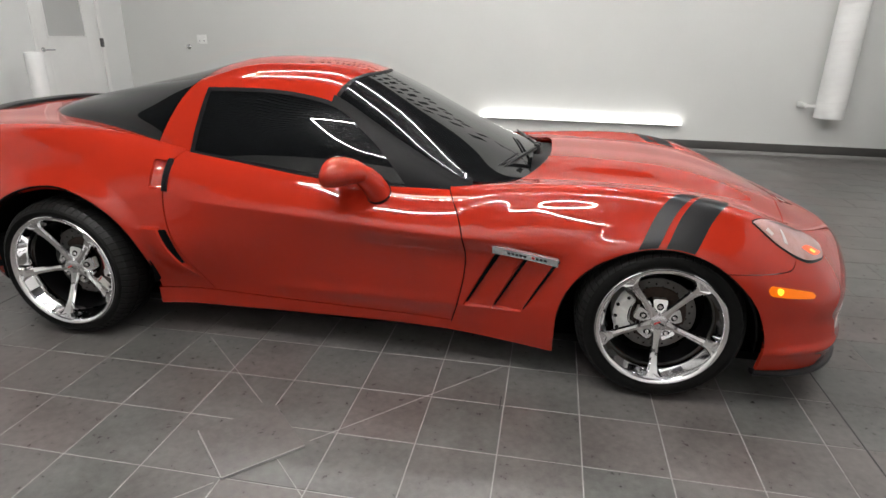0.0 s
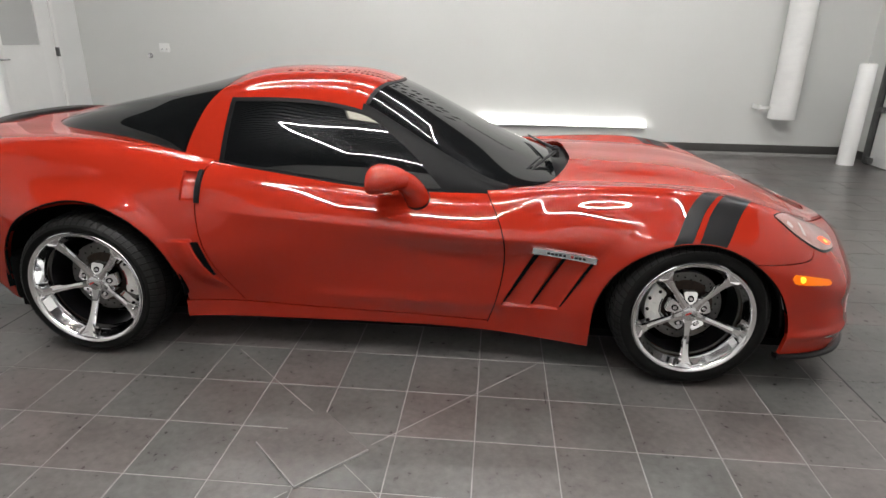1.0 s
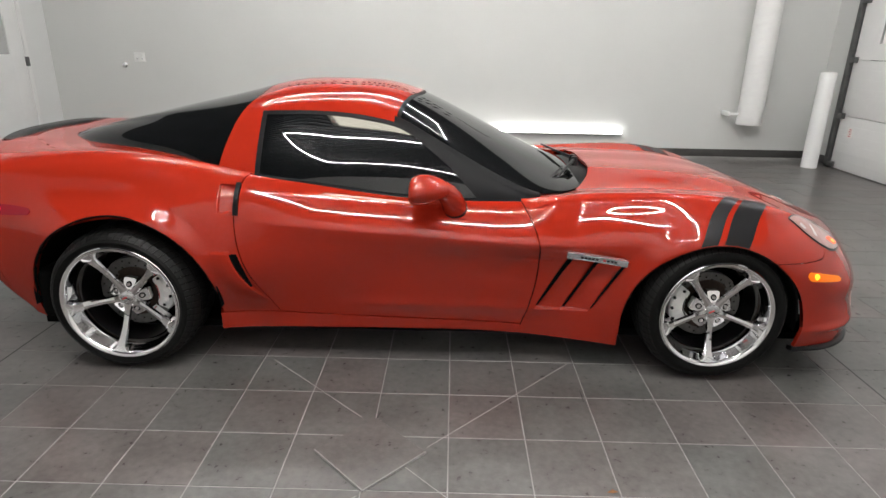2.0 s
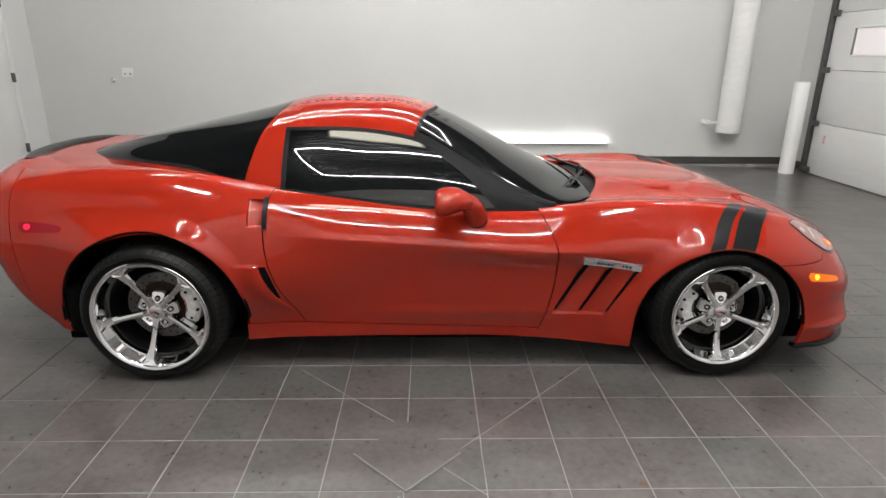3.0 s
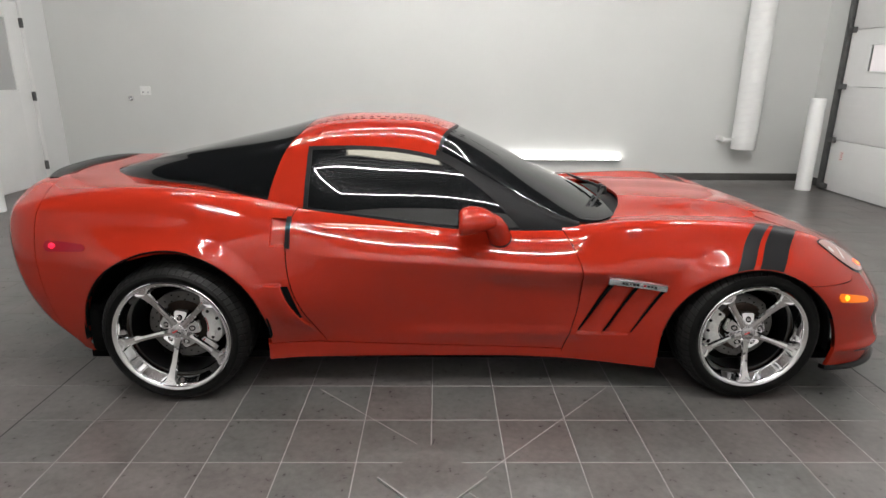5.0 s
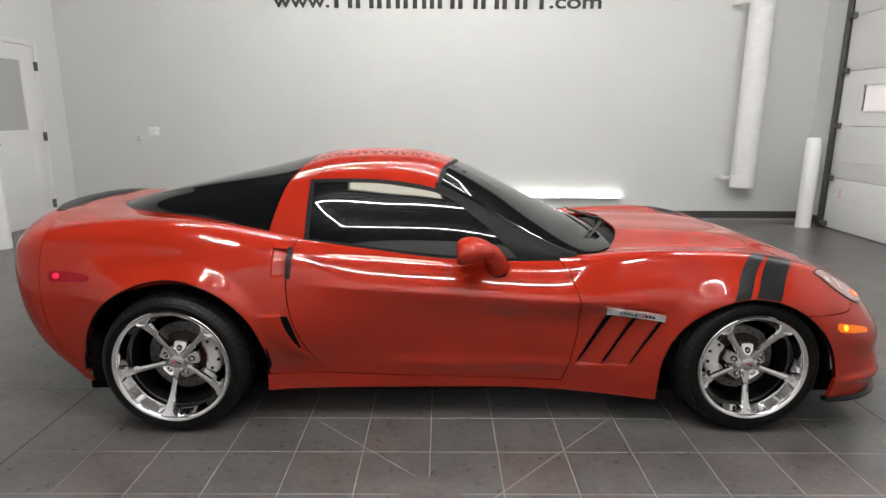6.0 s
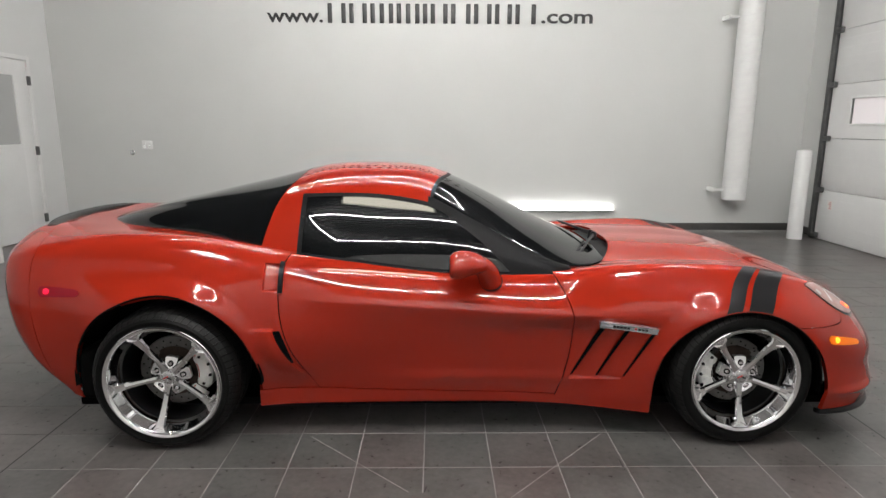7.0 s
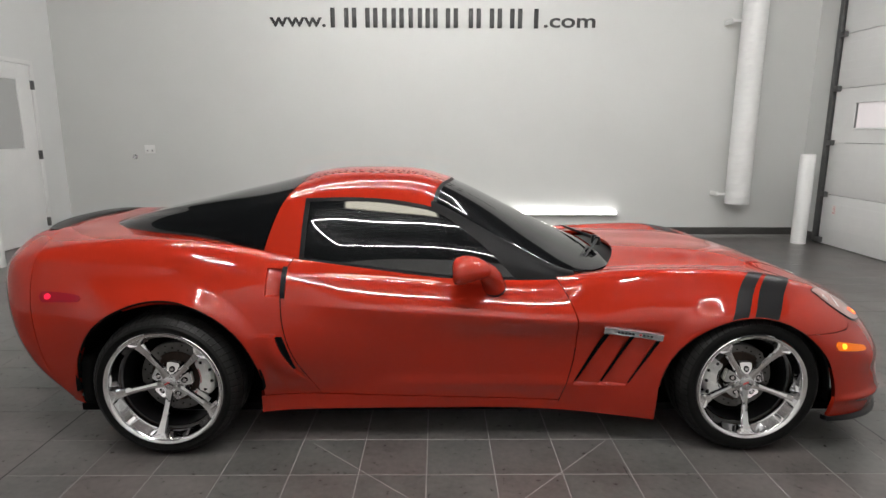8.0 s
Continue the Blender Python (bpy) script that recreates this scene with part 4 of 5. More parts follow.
        panel("indicator", AMBER_SOFT, lamp, [blob_sheet(BODY, 3.225, 3.345, lambda s: 0.597 - 0.030 * np.sin((s - 3.225) / 0.12 * math.pi), lambda s: 0.597 + 0.030 * np.sin((s - 3.225) / 0.12 * math.pi), side, 0.0055, 0.001, 20, 8)], "glowing amber indicator")
        panel("bulb", AMBER_DOT, lamp, [blob_sheet(BODY, 3.268, 3.308, lambda s: 0.592 - 0.014 * np.sin((s - 3.268) / 0.04 * math.pi), lambda s: 0.592 + 0.014 * np.sin((s - 3.268) / 0.04 * math.pi), side, 0.0072, 0.001, 14, 8)])
        # fog lamp
        panel("fog_lamp", shader("fog_glass", (0.75, 0.72, 0.70), 0.08, 0.3, Coat_Weight=1.0), car, [patch(BODY, [(3.33, 0.175), (3.42, 0.175), (3.43, 0.265), (3.36, 0.265)], 12, 10, side, 0.003)], "small clear fog lamp")
        # splitter lip under the nose
        A, B = grid(60, 6)
        S = 3.04 + (3.66 - 3.04) * A
        P = BODY.at(S[:, 0], np.zeros(60))
        out = BODY.normal(S[:, 0], np.full(60, 0.03))
        verts, faces = [], []
        for i in range(60):
            o = out[i] * np.array([1, 1, 0])
            o = o / max(np.linalg.norm(o), 1e-6)
            grow = 0.022 * min(1, i / 12 + 0.25)
            for q, (dd, dz) in enumerate(((-0.03, 0.004), (grow * 0.5, 0.006), (grow, -0.002), (grow, -0.012), (grow * 0.6, -0.02), (-0.03, -0.018))):
                v = P[i] + o * dd
                verts.append((v[0], side * v[1], v[2] + dz))
        for i in range(59):
            for q in range(6):
                f = (i * 6 + q, i * 6 + (q + 1) % 6, (i + 1) * 6 + (q + 1) % 6, (i + 1) * 6 + q)
                faces.append(f if side < 0 else f[::-1])
        part("splitter", verts, faces, TRIM, car, "black lip under the nose", True)
        # wheel housings
        for (cx, cz, r), w0, w1 in ((ARCH_R, 0.50, 0.93), (ARCH_F, 0.48, 0.905)):
            verts, faces = [], []
            nseg = 48
            for i in range(nseg + 1):
                a = math.radians(-4 + 188 * i / nseg)
                px, pz = cx + r * math.cos(a), max(cz + r * math.sin(a), 0.15)
                rim_w = float(SMOOTH_BODY.at([px], SMOOTH_BODY.u_of_z([px], [pz], 0, 0.75))[0][1]) - 0.005
                for k, ww in enumerate((w0, w1 - 0.05, rim_w)):
                    rr = r + (0.012 if k < 2 else -0.001)
                    verts.append((cx + rr * math.cos(a), side * ww, cz + rr * math.sin(a)))
            for i in range(nseg):
                for k in range(2):
                    faces.append((i * 3 + k, i * 3 + k + 1, i * 3 + 4 + k, i * 3 + 3 + k))
            base = len(verts)
            verts.append((cx, side * w0, cz))
            for i in range(nseg):
                faces.append((base, i * 3, i * 3 + 3))
            part("wheel_housing", verts, faces, DARK, car, "black wheel housing", False)
            # black edge moulding inside the arch
            pts = []
            for i in range(nseg + 1):
                a = math.radians(5 + 170 * i / nseg)
                x, zz = cx + (r - 0.003) * math.cos(a), cz + (r - 0.003) * math.sin(a)
                u = float(BODY.u_of_z([x], [max(zz, 0.2)], 0, 0.75)[0])
                pts.append((x, side * (BODY.at([x], [u])[0][1] - 0.006), zz))
            bm_part("arch_moulding", tube_bm(pts, 0.0055, 6), DARK, car)
        # flap behind the rear wheel
        bm = box_bm(-0.415, -0.335, min(side * 0.62, side * 0.875), max(side * 0.62, side * 0.875), 0.225, 0.46, 0.028, 4)
        bm_part("mud_flap", bm, DARK, car, "black flap behind the wheel")
        # door mirror: a rounded head with a flat glass, on a foot of its own
        rings = []
        bm = bmesh.new()
        for x, w, z, ry, rz in ((1.306, 0.902, 0.868, 0.068, 0.042), (1.309, 0.902, 0.869, 0.080, 0.054), (1.322, 0.902, 0.872, 0.088, 0.062), (1.350, 0.900, 0.877, 0.091, 0.0655), (1.385, 0.895, 0.880, 0.087, 0.061),
                                (1.418, 0.886, 0.880, 0.077, 0.052), (1.446, 0.876, 0.876, 0.062, 0.042), (1.468, 0.866, 0.870, 0.044, 0.030), (1.480, 0.860, 0.866, 0.022, 0.015), (1.483, 0.858, 0.865, 0.004, 0.003)):
            ring = []
            for k in range(28):
                a = 2 * math.pi * k / 28
                ring.append(bm.verts.new((x, side * (w + ry * math.cos(a)), z + rz * math.sin(a) * (1.0 if math.sin(a) > 0 else 0.92))))
            if rings:
                for k in range(28):
                    bm.faces.new((rings[-1][k], rings[-1][(k + 1) % 28], ring[(k + 1) % 28], ring[k]))
            rings.append(ring)
        bm.faces.new(rings[-1])
        bmesh.ops.recalc_face_normals(bm, faces=bm.faces[:])
        mirror = bm_part("door_mirror", bm, PAINT, car, "glossy red door mirror", True, 1.2)
        foot = [(1.400, 0.880, 0.880), (1.435, 0.868, 0.872), (1.462, 0.852, 0.852), (1.482, 0.834, 0.826), (1.494, 0.815, 0.796), (1.500, 0.798, 0.766)]
        bm_part("mirror_foot", tube_bm([(x, side * w, z) for x, w, z in foot], [0.036, 0.043, 0.047, 0.050, 0.053, 0.055], 24), PAINT, mirror, "", True, 1.0)
        bm_part("foot_gasket", tube_bm([(x, side * w, z) for x, w, z in ((1.4985, 0.806, 0.779), (1.501, 0.793, 0.760))], 0.0565, 24), PILLAR, mirror, "", True, 1.0)
        bm = bmesh.new()
        bmesh.ops.create_circle(bm, cap_ends=True, radius=1.0, segments=32)
        for v in bm.verts:
            v.co = Vector((1.3045, side * (0.902 + 0.066 * v.co.x), 0.867 + 0.040 * v.co.y))
        bm_part("mirror_glass", bm, GLASS, mirror, smooth=False)
        # wipers along the foot of the windscreen
        if side < 0:
            pts = [(1.918 + 0.215 * t, -0.615 + 0.42 * t, 0.802 + 0.120 * t - 0.030 * t * t) for t in np.linspace(0, 1, 14)]
        else:
            pts = [(2.030 + 0.105 * t, 0.20 - 0.33 * t, 0.900 - 0.010 * t) for t in np.linspace(0, 1, 14)]
        wiper = bm_part("wiper", tube_bm(pts, [0.006 + 0.004 * q / 13 for q in range(14)], 6), TRIM, car, "black wiper at the foot of the windscreen")
        bm_part("wiper_blade", tube_bm([(p[0] - 0.020, p[1] - 0.004, p[2] + 0.010) for p in pts[:10]], 0.0055, 6), TRIM, wiper)
        hub = lathe("wiper_pivot", [(0.0, 0.018), (0.014, 0.016), (0.018, 0.0), (0.020, -0.03)], TRIM, wiper, "", 16, "z")
        hub.location = pts[-1]
        # cowl between windscreen and bonnet
        A, B = grid(30, 50)
        U = SEAM - 0.03 + (BODY.umax - SEAM + 0.03) * B
        S0 = bonnet_edge(B) + 0.01
        panel("cowl", PILLAR, car, [sheet(BODY, 1.80 + (S0 - 1.80) * A, U, side, -0.030, 0.0)], "black cowl panel")
    # rear lip spoiler across the deck
    verts, faces = [], []
    n = 61
    for i in range(n):
        w = -0.46 + 0.92 * i / (n - 1)
        k = 1 - (abs(w) / 0.46) ** 4
        x = -0.800 + 0.085 * (abs(w) / 0.46) ** 2.4
        z = 0.970 + 0.006 * (1 - (w / 0.5) ** 2)
        for dx, dz in ((0.055, 0.0), (0.03, 0.010 + 0.006 * k), (-0.012, 0.013 + 0.014 * k), (-0.022, 0.013 + 0.011 * k), (-0.016, -0.02), (0.04, -0.03)):
            verts.append((x + dx, w, z + dz))
    for i in range(n - 1):
        for q in range(6):
            faces.append((i * 6 + q, i * 6 + (q + 1) % 6, (i + 1) * 6 + (q + 1) % 6, (i + 1) * 6 + q))
    faces += [tuple(range(5, -1, -1)), tuple((n - 1) * 6 + q for q in range(6))]
    part("spoiler", verts, faces, GLOSSBLACK, car, "black rear lip spoiler", True)
    # nose badge and underside
    p, nn = BODY.at([3.36], [BODY.umax])[0], BODY.normal([3.36], [BODY.umax])[0]
    bm = bmesh.new()
    for k in (-1, 1):
        for i in range(5):
            q = box_bm(-0.016 + 0.004 * i, 0.016 - 0.004 * i, -0.010, 0.010, 0.0, 0.006, 0.002, 1)
            shift = Vector((0.010 * math.sin(i * 0.7) * k, k * (0.008 + 0.014 * i), 0))
            for v in q.verts:
                v.co += shift
            me = bpy.data.meshes.new("flag")
            q.to_mesh(me)
            q.free()
            bm.from_mesh(me)
    badge = bm_part("nose_badge", bm, CHROME, car, "crossed chrome nose badge", False)
    badge.location, badge.rotation_euler = (p[0], 0, p[2] + 0.001), (0, math.atan2(nn[0], nn[2]), 0)
    part("underbody", *box_data(-0.50, 3.30, -0.74, 0.74, 0.135, 0.17), DARK, car)
    part("cabin_tub", *box_data(-0.35, 1.85, -0.60, 0.60, 0.17, 0.80), DARK, car)


def box_data(x0, x1, y0, y1, z0, z1):
    v = [(x, y, z) for x in (x0, x1) for y in (y0, y1) for z in (z0, z1)]
    return v, [(0, 1, 3, 2), (4, 6, 7, 5), (0, 4, 5, 1), (2, 3, 7, 6), (0, 2, 6, 4), (1, 5, 7, 3)]


car = thing("sports_car", "glossy red two-door sports coupe with chrome five-spoke wheels and dark glass", "car")
build_body(car)
build_canopy(car)
rear = build_wheel(car, RW[0], RW[1], RW[2], 0.150, 0.262, 45, 0.072, "rear wheel with chrome forked spokes")
front = build_wheel(car, FW[0], FW[1], FW[2], 0.128, 0.2475, 54, 0.055, "front wheel with chrome forked spokes")
for w in (rear, front):
    other = copy_thing(w, pose(w.location.x, -w.location.y, w.location.z, 0, 0, 180))
    other.parent = car
build_details(car)


# ---- the room's openings, trim and fixtures ----
structure(box("wall_west", ROOM_X0 - T, ROOM_X0, ROOM_Y0, 3.52, -0.05, ROOM_H, WALL2), "white painted side wall with a door")
structure(box("wall_west_corner", ROOM_X0 - T, ROOM_X0, 4.68, ROOM_Y1, -0.05, ROOM_H, WALL2), "white painted wall beside the door")
structure(box("wall_west_head", ROOM_X0 - T, ROOM_X0, 3.52, 4.68, 2.37, ROOM_H, WALL2), "white painted wall over the door")
structure(box("wall_east_corner", ROOM_X1, ROOM_X1 + T, 4.62, ROOM_Y1, -0.05, ROOM_H, WALL), "light grey wall beside the overhead door")
structure(box("wall_east", ROOM_X1, ROOM_X1 + T, ROOM_Y0, 0.60, -0.05, ROOM_H, WALL), "light grey side wall")
structure(box("wall_east_head", ROOM_X1, ROOM_X1 + T, 0.60, 4.62, 3.45, ROOM_H, WALL), "light grey wall over the overhead door")
bm = bmesh.new()
# ribbed metal deck, ribs along x
ys = np.arange(ROOM_Y0 - T, ROOM_Y1 + T, 0.075)
prev = None
for i, y in enumerate(ys):
    for dy, dz in ((0.0, 0.0), (0.012, 0.035), (0.052, 0.035), (0.064, 0.0)):
        cur = (bm.verts.new((ROOM_X0 - T, y + dy, ROOM_H + dz)), bm.verts.new((ROOM_X1 + T, y + dy, ROOM_H + dz)))
        if prev:
            bm.faces.new((prev[0], prev[1], cur[1], cur[0]))
        prev = cur
deck = bm_part("ceiling", bm, CEIL, None, "", False)
structure(deck, "dark ribbed metal ceiling deck")
structure(box("roof_slab", ROOM_X0 - T, ROOM_X1 + T, ROOM_Y0 - T, ROOM_Y1 + T, ROOM_H + 0.06, ROOM_H + 0.2, CEIL), "slab over the ceiling deck")

for nm, a in (("baseboard_north", (ROOM_X0, ROOM_X1, ROOM_Y1 - 0.012, ROOM_Y1, 0, 0.105)), ("baseboard_west", (ROOM_X0, ROOM_X0 + 0.012, 4.74, ROOM_Y1 - 0.012, 0, 0.105)),
              ("baseboard_east", (ROOM_X1 - 0.012, ROOM_X1, 4.62, ROOM_Y1 - 0.012, 0, 0.105)), ("baseboard_west_long", (ROOM_X0, ROOM_X0 + 0.012, ROOM_Y0, 3.46, 0, 0.105)), ("baseboard_south", (ROOM_X0, ROOM_X1, ROOM_Y0, ROOM_Y0 + 0.012, 0, 0.105))):
    structure(box(nm, *a, BASE, None, "", 0.003), "dark charcoal baseboard")

# white door with a glazed panel, in the west wall
door = thing("door_1", "white hinged door with a frosted upper pane and steel hinges", "door", ROOM_X0, 4.1, 0)
tagged(door, kind="structure")
door.location = (0, 0, 0)
X0 = ROOM_X0
for a in ((X0 - 0.10, X0 + 0.015, 4.645, 4.70, 0, 2.37), (X0 - 0.10, X0 + 0.015, 3.50, 3.555, 0, 2.37), (X0 - 0.10, X0 + 0.015, 3.555, 4.645, 2.315, 2.37)):
    box("door_frame", *a, WHITE, door, "", 0.003)
for a in ((3.56, 3.72), (4.40, 4.64)):
    box("stile", X0 - 0.05, X0 - 0.006, a[0], a[1], 0.012, 2.31, WHITE, door, "", 0.002)
box("door_leaf_lower", X0 - 0.05, X0 - 0.006, 3.72, 4.40, 0.012, 1.225, WHITE, door)
box("door_leaf_upper", X0 - 0.05, X0 - 0.006, 3.72, 4.40, 2.135, 2.31, WHITE, door)
box("pane", X0 - 0.034, X0 - 0.022, 3.70, 4.42, 1.205, 2.155, shader("frosted_pane", (0.46, 0.465, 0.46), 0.25), door, "grey frosted pane")
for a in ((3.72, 4.40, 1.225, 1.25), (3.72, 4.40, 2.11, 2.135)):
    box("pane_bead", X0 - 0.022, X0 - 0.002, a[0], a[1], a[2], a[3], WHITE, door, "", 0.002)
for a in ((3.72, 3.745), (4.375, 4.40)):
    box("pane_bead", X0 - 0.022, X0 - 0.002, a[0], a[1], 1.25, 2.11, WHITE, door, "", 0.002)
for z in (0.255, 1.157, 2.06):
    box("hinge", X0 - 0.008, X0 + 0.034, 4.628, 4.660, z - 0.058, z + 0.058, RAIL, door, "steel hinge", 0.004)
rose = lathe("door_handle", [(0.0, 0.012), (0.026, 0.012), (0.030, 0.006), (0.031, 0.0)], SATIN, door, "steel lever handle", 24, "y")
rose.rotation_euler, rose.location = (0, 0, math.pi / 2), (X0 - 0.006, 3.62, 1.09)
bm_part("lever", tube_bm([(X0 - 0.006, 3.62, 1.09), (X0 + 0.045, 3.62, 1.09), (X0 + 0.052, 3.64, 1.09), (X0 + 0.052, 3.74, 1.088)], 0.010, 10), SATIN, rose).matrix_parent_inverse = rose.matrix_basis.inverted()

# white guard post beside the door
def guard_post(x, y, h, r, label):
    post = lathe("guard_post", [(r, 0.0), (r, h - 0.02), (r - 0.008, h - 0.006), (r - 0.025, h), (0.0, h + 0.004)], WHITE, None, "", 40, "z")
    post.location = (x, y, 0)
    return tagged(post, label, "bollard", "guard posts")


guard_post(6.185, 4.475, 1.205, 0.095, "white painted steel guard post beside the overhead door")
guard_post(-3.62, 2.95, 1.10, 0.095, "white painted steel guard post beside the white door")

# vertical duct on the back wall, wrapped in white tape
def duct(x, y, z0, z1, r):
    prof = []
    z = z0
    prof.append((r - 0.012, z0 + 0.01))
    prof.append((r, z0))
    while z < z1:
        prof += [(r - 0.001, z + 0.003), (r + 0.0008, z + 0.007), (r + 0.0012, z + 0.092), (r, z + 0.099)]
        z += 0.10
    ob = lathe("air_duct", prof, WHITE, None, "", 48, "z", False, 0.9)
    # sloping wraps
    for v in ob.data.vertices:
        v.co.z += 0.16 * v.co.x if v.co.z > z0 + 0.05 else 0
    ob.location = (x, y, 0)
    return tagged(ob, "white wrapped round air duct hung down the wall", "duct")


pipe = duct(5.528, 4.95, 0.485, ROOM_H, 0.159)
for z in (0.62, 2.97):
    box("bracket", -0.30, -0.12, -0.01, 0.02, z - 0.016, z + 0.016, WHITE, pipe, "white strut bracket", 0.004)
    box("bracket_plate", -0.30, -0.262, 0.02, 0.222, z - 0.03, z + 0.03, WHITE, pipe, "", 0.004)
box("wall_switch", 5.772, 5.80, ROOM_Y1 - 0.03, ROOM_Y1 - 0.001, 1.88, 1.99, GLOSSBLACK, None, "", 0.004)
tagged(bpy.data.objects["wall_switch"], "small dark switch on the wall behind the duct", "switch")

# outlet and hook on the back wall
outlet = tagged(box("wall_outlet", -2.945, -2.795, ROOM_Y1 - 0.008, ROOM_Y1 - 0.0005, 1.16, 1.28, WHITE, None, "", 0.003), "white double wall outlet plate", "outlet")
for dx in (-0.035, 0.035):
    for dz in (-0.022, 0.022):
        box("socket", -2.87 + dx - 0.012, -2.87 + dx + 0.012, ROOM_Y1 - 0.011, ROOM_Y1 - 0.008, 1.22 + dz - 0.013, 1.22 + dz + 0.013, SATIN if dz < 0 else WHITE, outlet)
knob = lathe("wall_valve", [(0.0, 0.05), (0.018, 0.048), (0.026, 0.036), (0.024, 0.02), (0.036, 0.008), (0.036, 0.0)], SATIN, None, "", 24, "y")
knob.location = (-3.09, ROOM_Y1, 1.113)
tagged(knob, "small grey metal valve on the wall", "valve")

# overhead door of horizontal white panels
gate = thing("overhead_door", "closed white sectional overhead door with a small window", "garage door")
GX, GY0, GY1 = 6.47, 0.62, 4.492
for i, (z0, z1) in enumerate(((0.012, 0.672), (0.678, 1.352), (1.358, 2.040), (2.046, 2.72), (2.726, 3.42))):
    if i == 2:
        for y0, y1, a, b in ((GY0, 3.48, z0, z1), (4.08, GY1, z0, z1), (3.48, 4.08, z0, 1.545), (3.48, 4.08, 1.85, z1)):
            box("door_panel", GX, GX + 0.05, y0, y1, a, b, WHITE, gate)
        for y0, y1, a, b in ((3.457, 4.103, 1.522, 1.545), (3.457, 4.103, 1.85, 1.873), (3.457, 3.48, 1.545, 1.85), (4.08, 4.103, 1.545, 1.85)):
            box("window_frame", GX - 0.012, GX + 0.06, y0, y1, a, b, WHITE, gate, "", 0.004)
        # opaque pane; its weak emission stands in for daylight from outside
        box("pane", GX + 0.02, GX + 0.03, 3.48, 4.08, 1.545, 1.85, shader("door_pane_daylight", (0.72, 0.68, 0.69), 0.12, 0.0, Emission_Color=(1.0, 0.93, 0.94, 1.0), Emission_Strength=0.25), gate, "opaque pane with the daylight behind it put in as a glow")
    else:
        box("door_panel", GX, GX + 0.05, GY0, GY1, z0, z1, WHITE, gate, "", 0.003)
    for k in range(1, 6):
        zz = z0 + (z1 - z0) * k / 6
        if i != 2:
            box("panel_rib", GX - 0.0012, GX, GY0, GY1, zz - 0.003, zz + 0.003, WHITE, gate)
box("warning_label", GX - 0.0025, GX - 0.0013, 4.20, 4.29, 0.42, 0.55, shader("label_paper", (0.78, 0.74, 0.72), 0.5), gate, "small white warning label with red bars")
for k in range(4):
    box("label_bar", GX - 0.0035, GX - 0.0026, 4.22, 4.27 - 0.012 * (k % 2), 0.44 + 0.027 * k, 0.449 + 0.027 * k, REDMARK, gate)
rail = thing("door_track", "grey galvanised vertical track with rollers", "door track")
box("track", 6.425, 6.46, 4.50, 4.57, 0.03, 3.5, RAIL, rail, "", 0.004)
box("track_angle", 6.461, 6.558, 4.545, 4.555, 0.0, 3.5, RAIL, rail)
box("jamb", 6.47, 6.558, 4.557, 4.618, 0.0, 3.45, RAIL, rail)
for z in (0.06, 0.675, 1.355, 2.043, 2.72):
    box("roller_hinge", 6.415, 6.468, 4.40, 4.49, z - 0.035, z + 0.035, RAIL, rail, "", 0.006)
    o = lathe("roller", [(0.0, 0.02), (0.024, 0.02), (0.026, 0.01), (0.026, -0.01), (0.0, -0.012)], RAIL, rail, "", 20, "y")
    o.location = (6.44, 4.49, z)

# light bar low on the back wall, open to the top
bar = thing("wall_light_bar", "low white light bar along the wall, shining upwards", "light")
box("housing", 1.2, 3.87, ROOM_Y1 - 0.075, ROOM_Y1 - 0.001, 0.285, 0.300, WHITE, bar, "", 0.003)
bm_part("tube", tube_bm([(1.25, ROOM_Y1 - 0.04, 0.322), (3.855, ROOM_Y1 - 0.04, 0.322)], 0.017, 12), LED_WALL, bar, "glowing tube")

# lettering on the back wall: plain bars for the name, and the address parts round it
sign = thing("wall_sign", "black lettering on the light grey wall", "sign")
def word(body, x0, x1, z0, height):
    cu = bpy.data.curves.new("lettering", "FONT")
    cu.body, cu.size, cu.extrude, cu.offset = body, 1.0, 0.004, 0.018
    ob = new("lettering", cu)
    bpy.context.view_layer.update()
    dim = ob.dimensions
    ob.rotation_euler = (math.pi / 2, 0, 0)
    bb = [Vector(c) for c in ob.bound_box]
    mnx, mny = min(c.x for c in bb), min(c.y for c in bb)
    sx, sy = (x1 - x0) / dim.x, height / dim.y
    ob.scale = (sx, sy, 1)
    ob.location = (x0 - mnx * sx, ROOM_Y1 - 0.008, z0 - mny * sy)
    cu.materials.append(BLACKLETTER)
    ob.parent = sign
    return ob


word("www.", -1.07, -0.30, 2.89, 0.125)
word(".com", 2.71, 3.425, 2.895, 0.130)


def bar_row(x0, z0, height, widths, gap, stroke):
    """A row of lettering as plain upright bars, two or three to a letter."""
    x = x0
    for wdt in widths:
        bars = 1 if wdt < 0.35 * height else (3 if wdt > 1.15 * height else 2)
        for k in range(bars):
            a = x + (wdt - stroke) * (k / (bars - 1) if bars > 1 else 0.5)
            box("letter_bar", a, a + stroke, ROOM_Y1 - 0.012, ROOM_Y1 - 0.001, z0, z0 + height, BLACKLETTER, sign, "", 0.006)
        x += wdt + gap


bar_row(-0.235, 2.885, 0.26, (0.25, 0.245, 0.315, 0.315, 0.06, 0.235, 0.27, 0.245, 0.235, 0.285), 0.046, 0.062)
bar_row(-1.35, 3.36, 0.36, (0.34, 0.34, 0.44, 0.44, 0.09, 0.32, 0.36, 0.34, 0.32, 0.38), 0.09, 0.09)
bar_row(-0.75, 3.86, 0.36, (0.36, 0.34, 0.32, 0.38, 0.44, 0.36, 0.32), 0.09, 0.09)

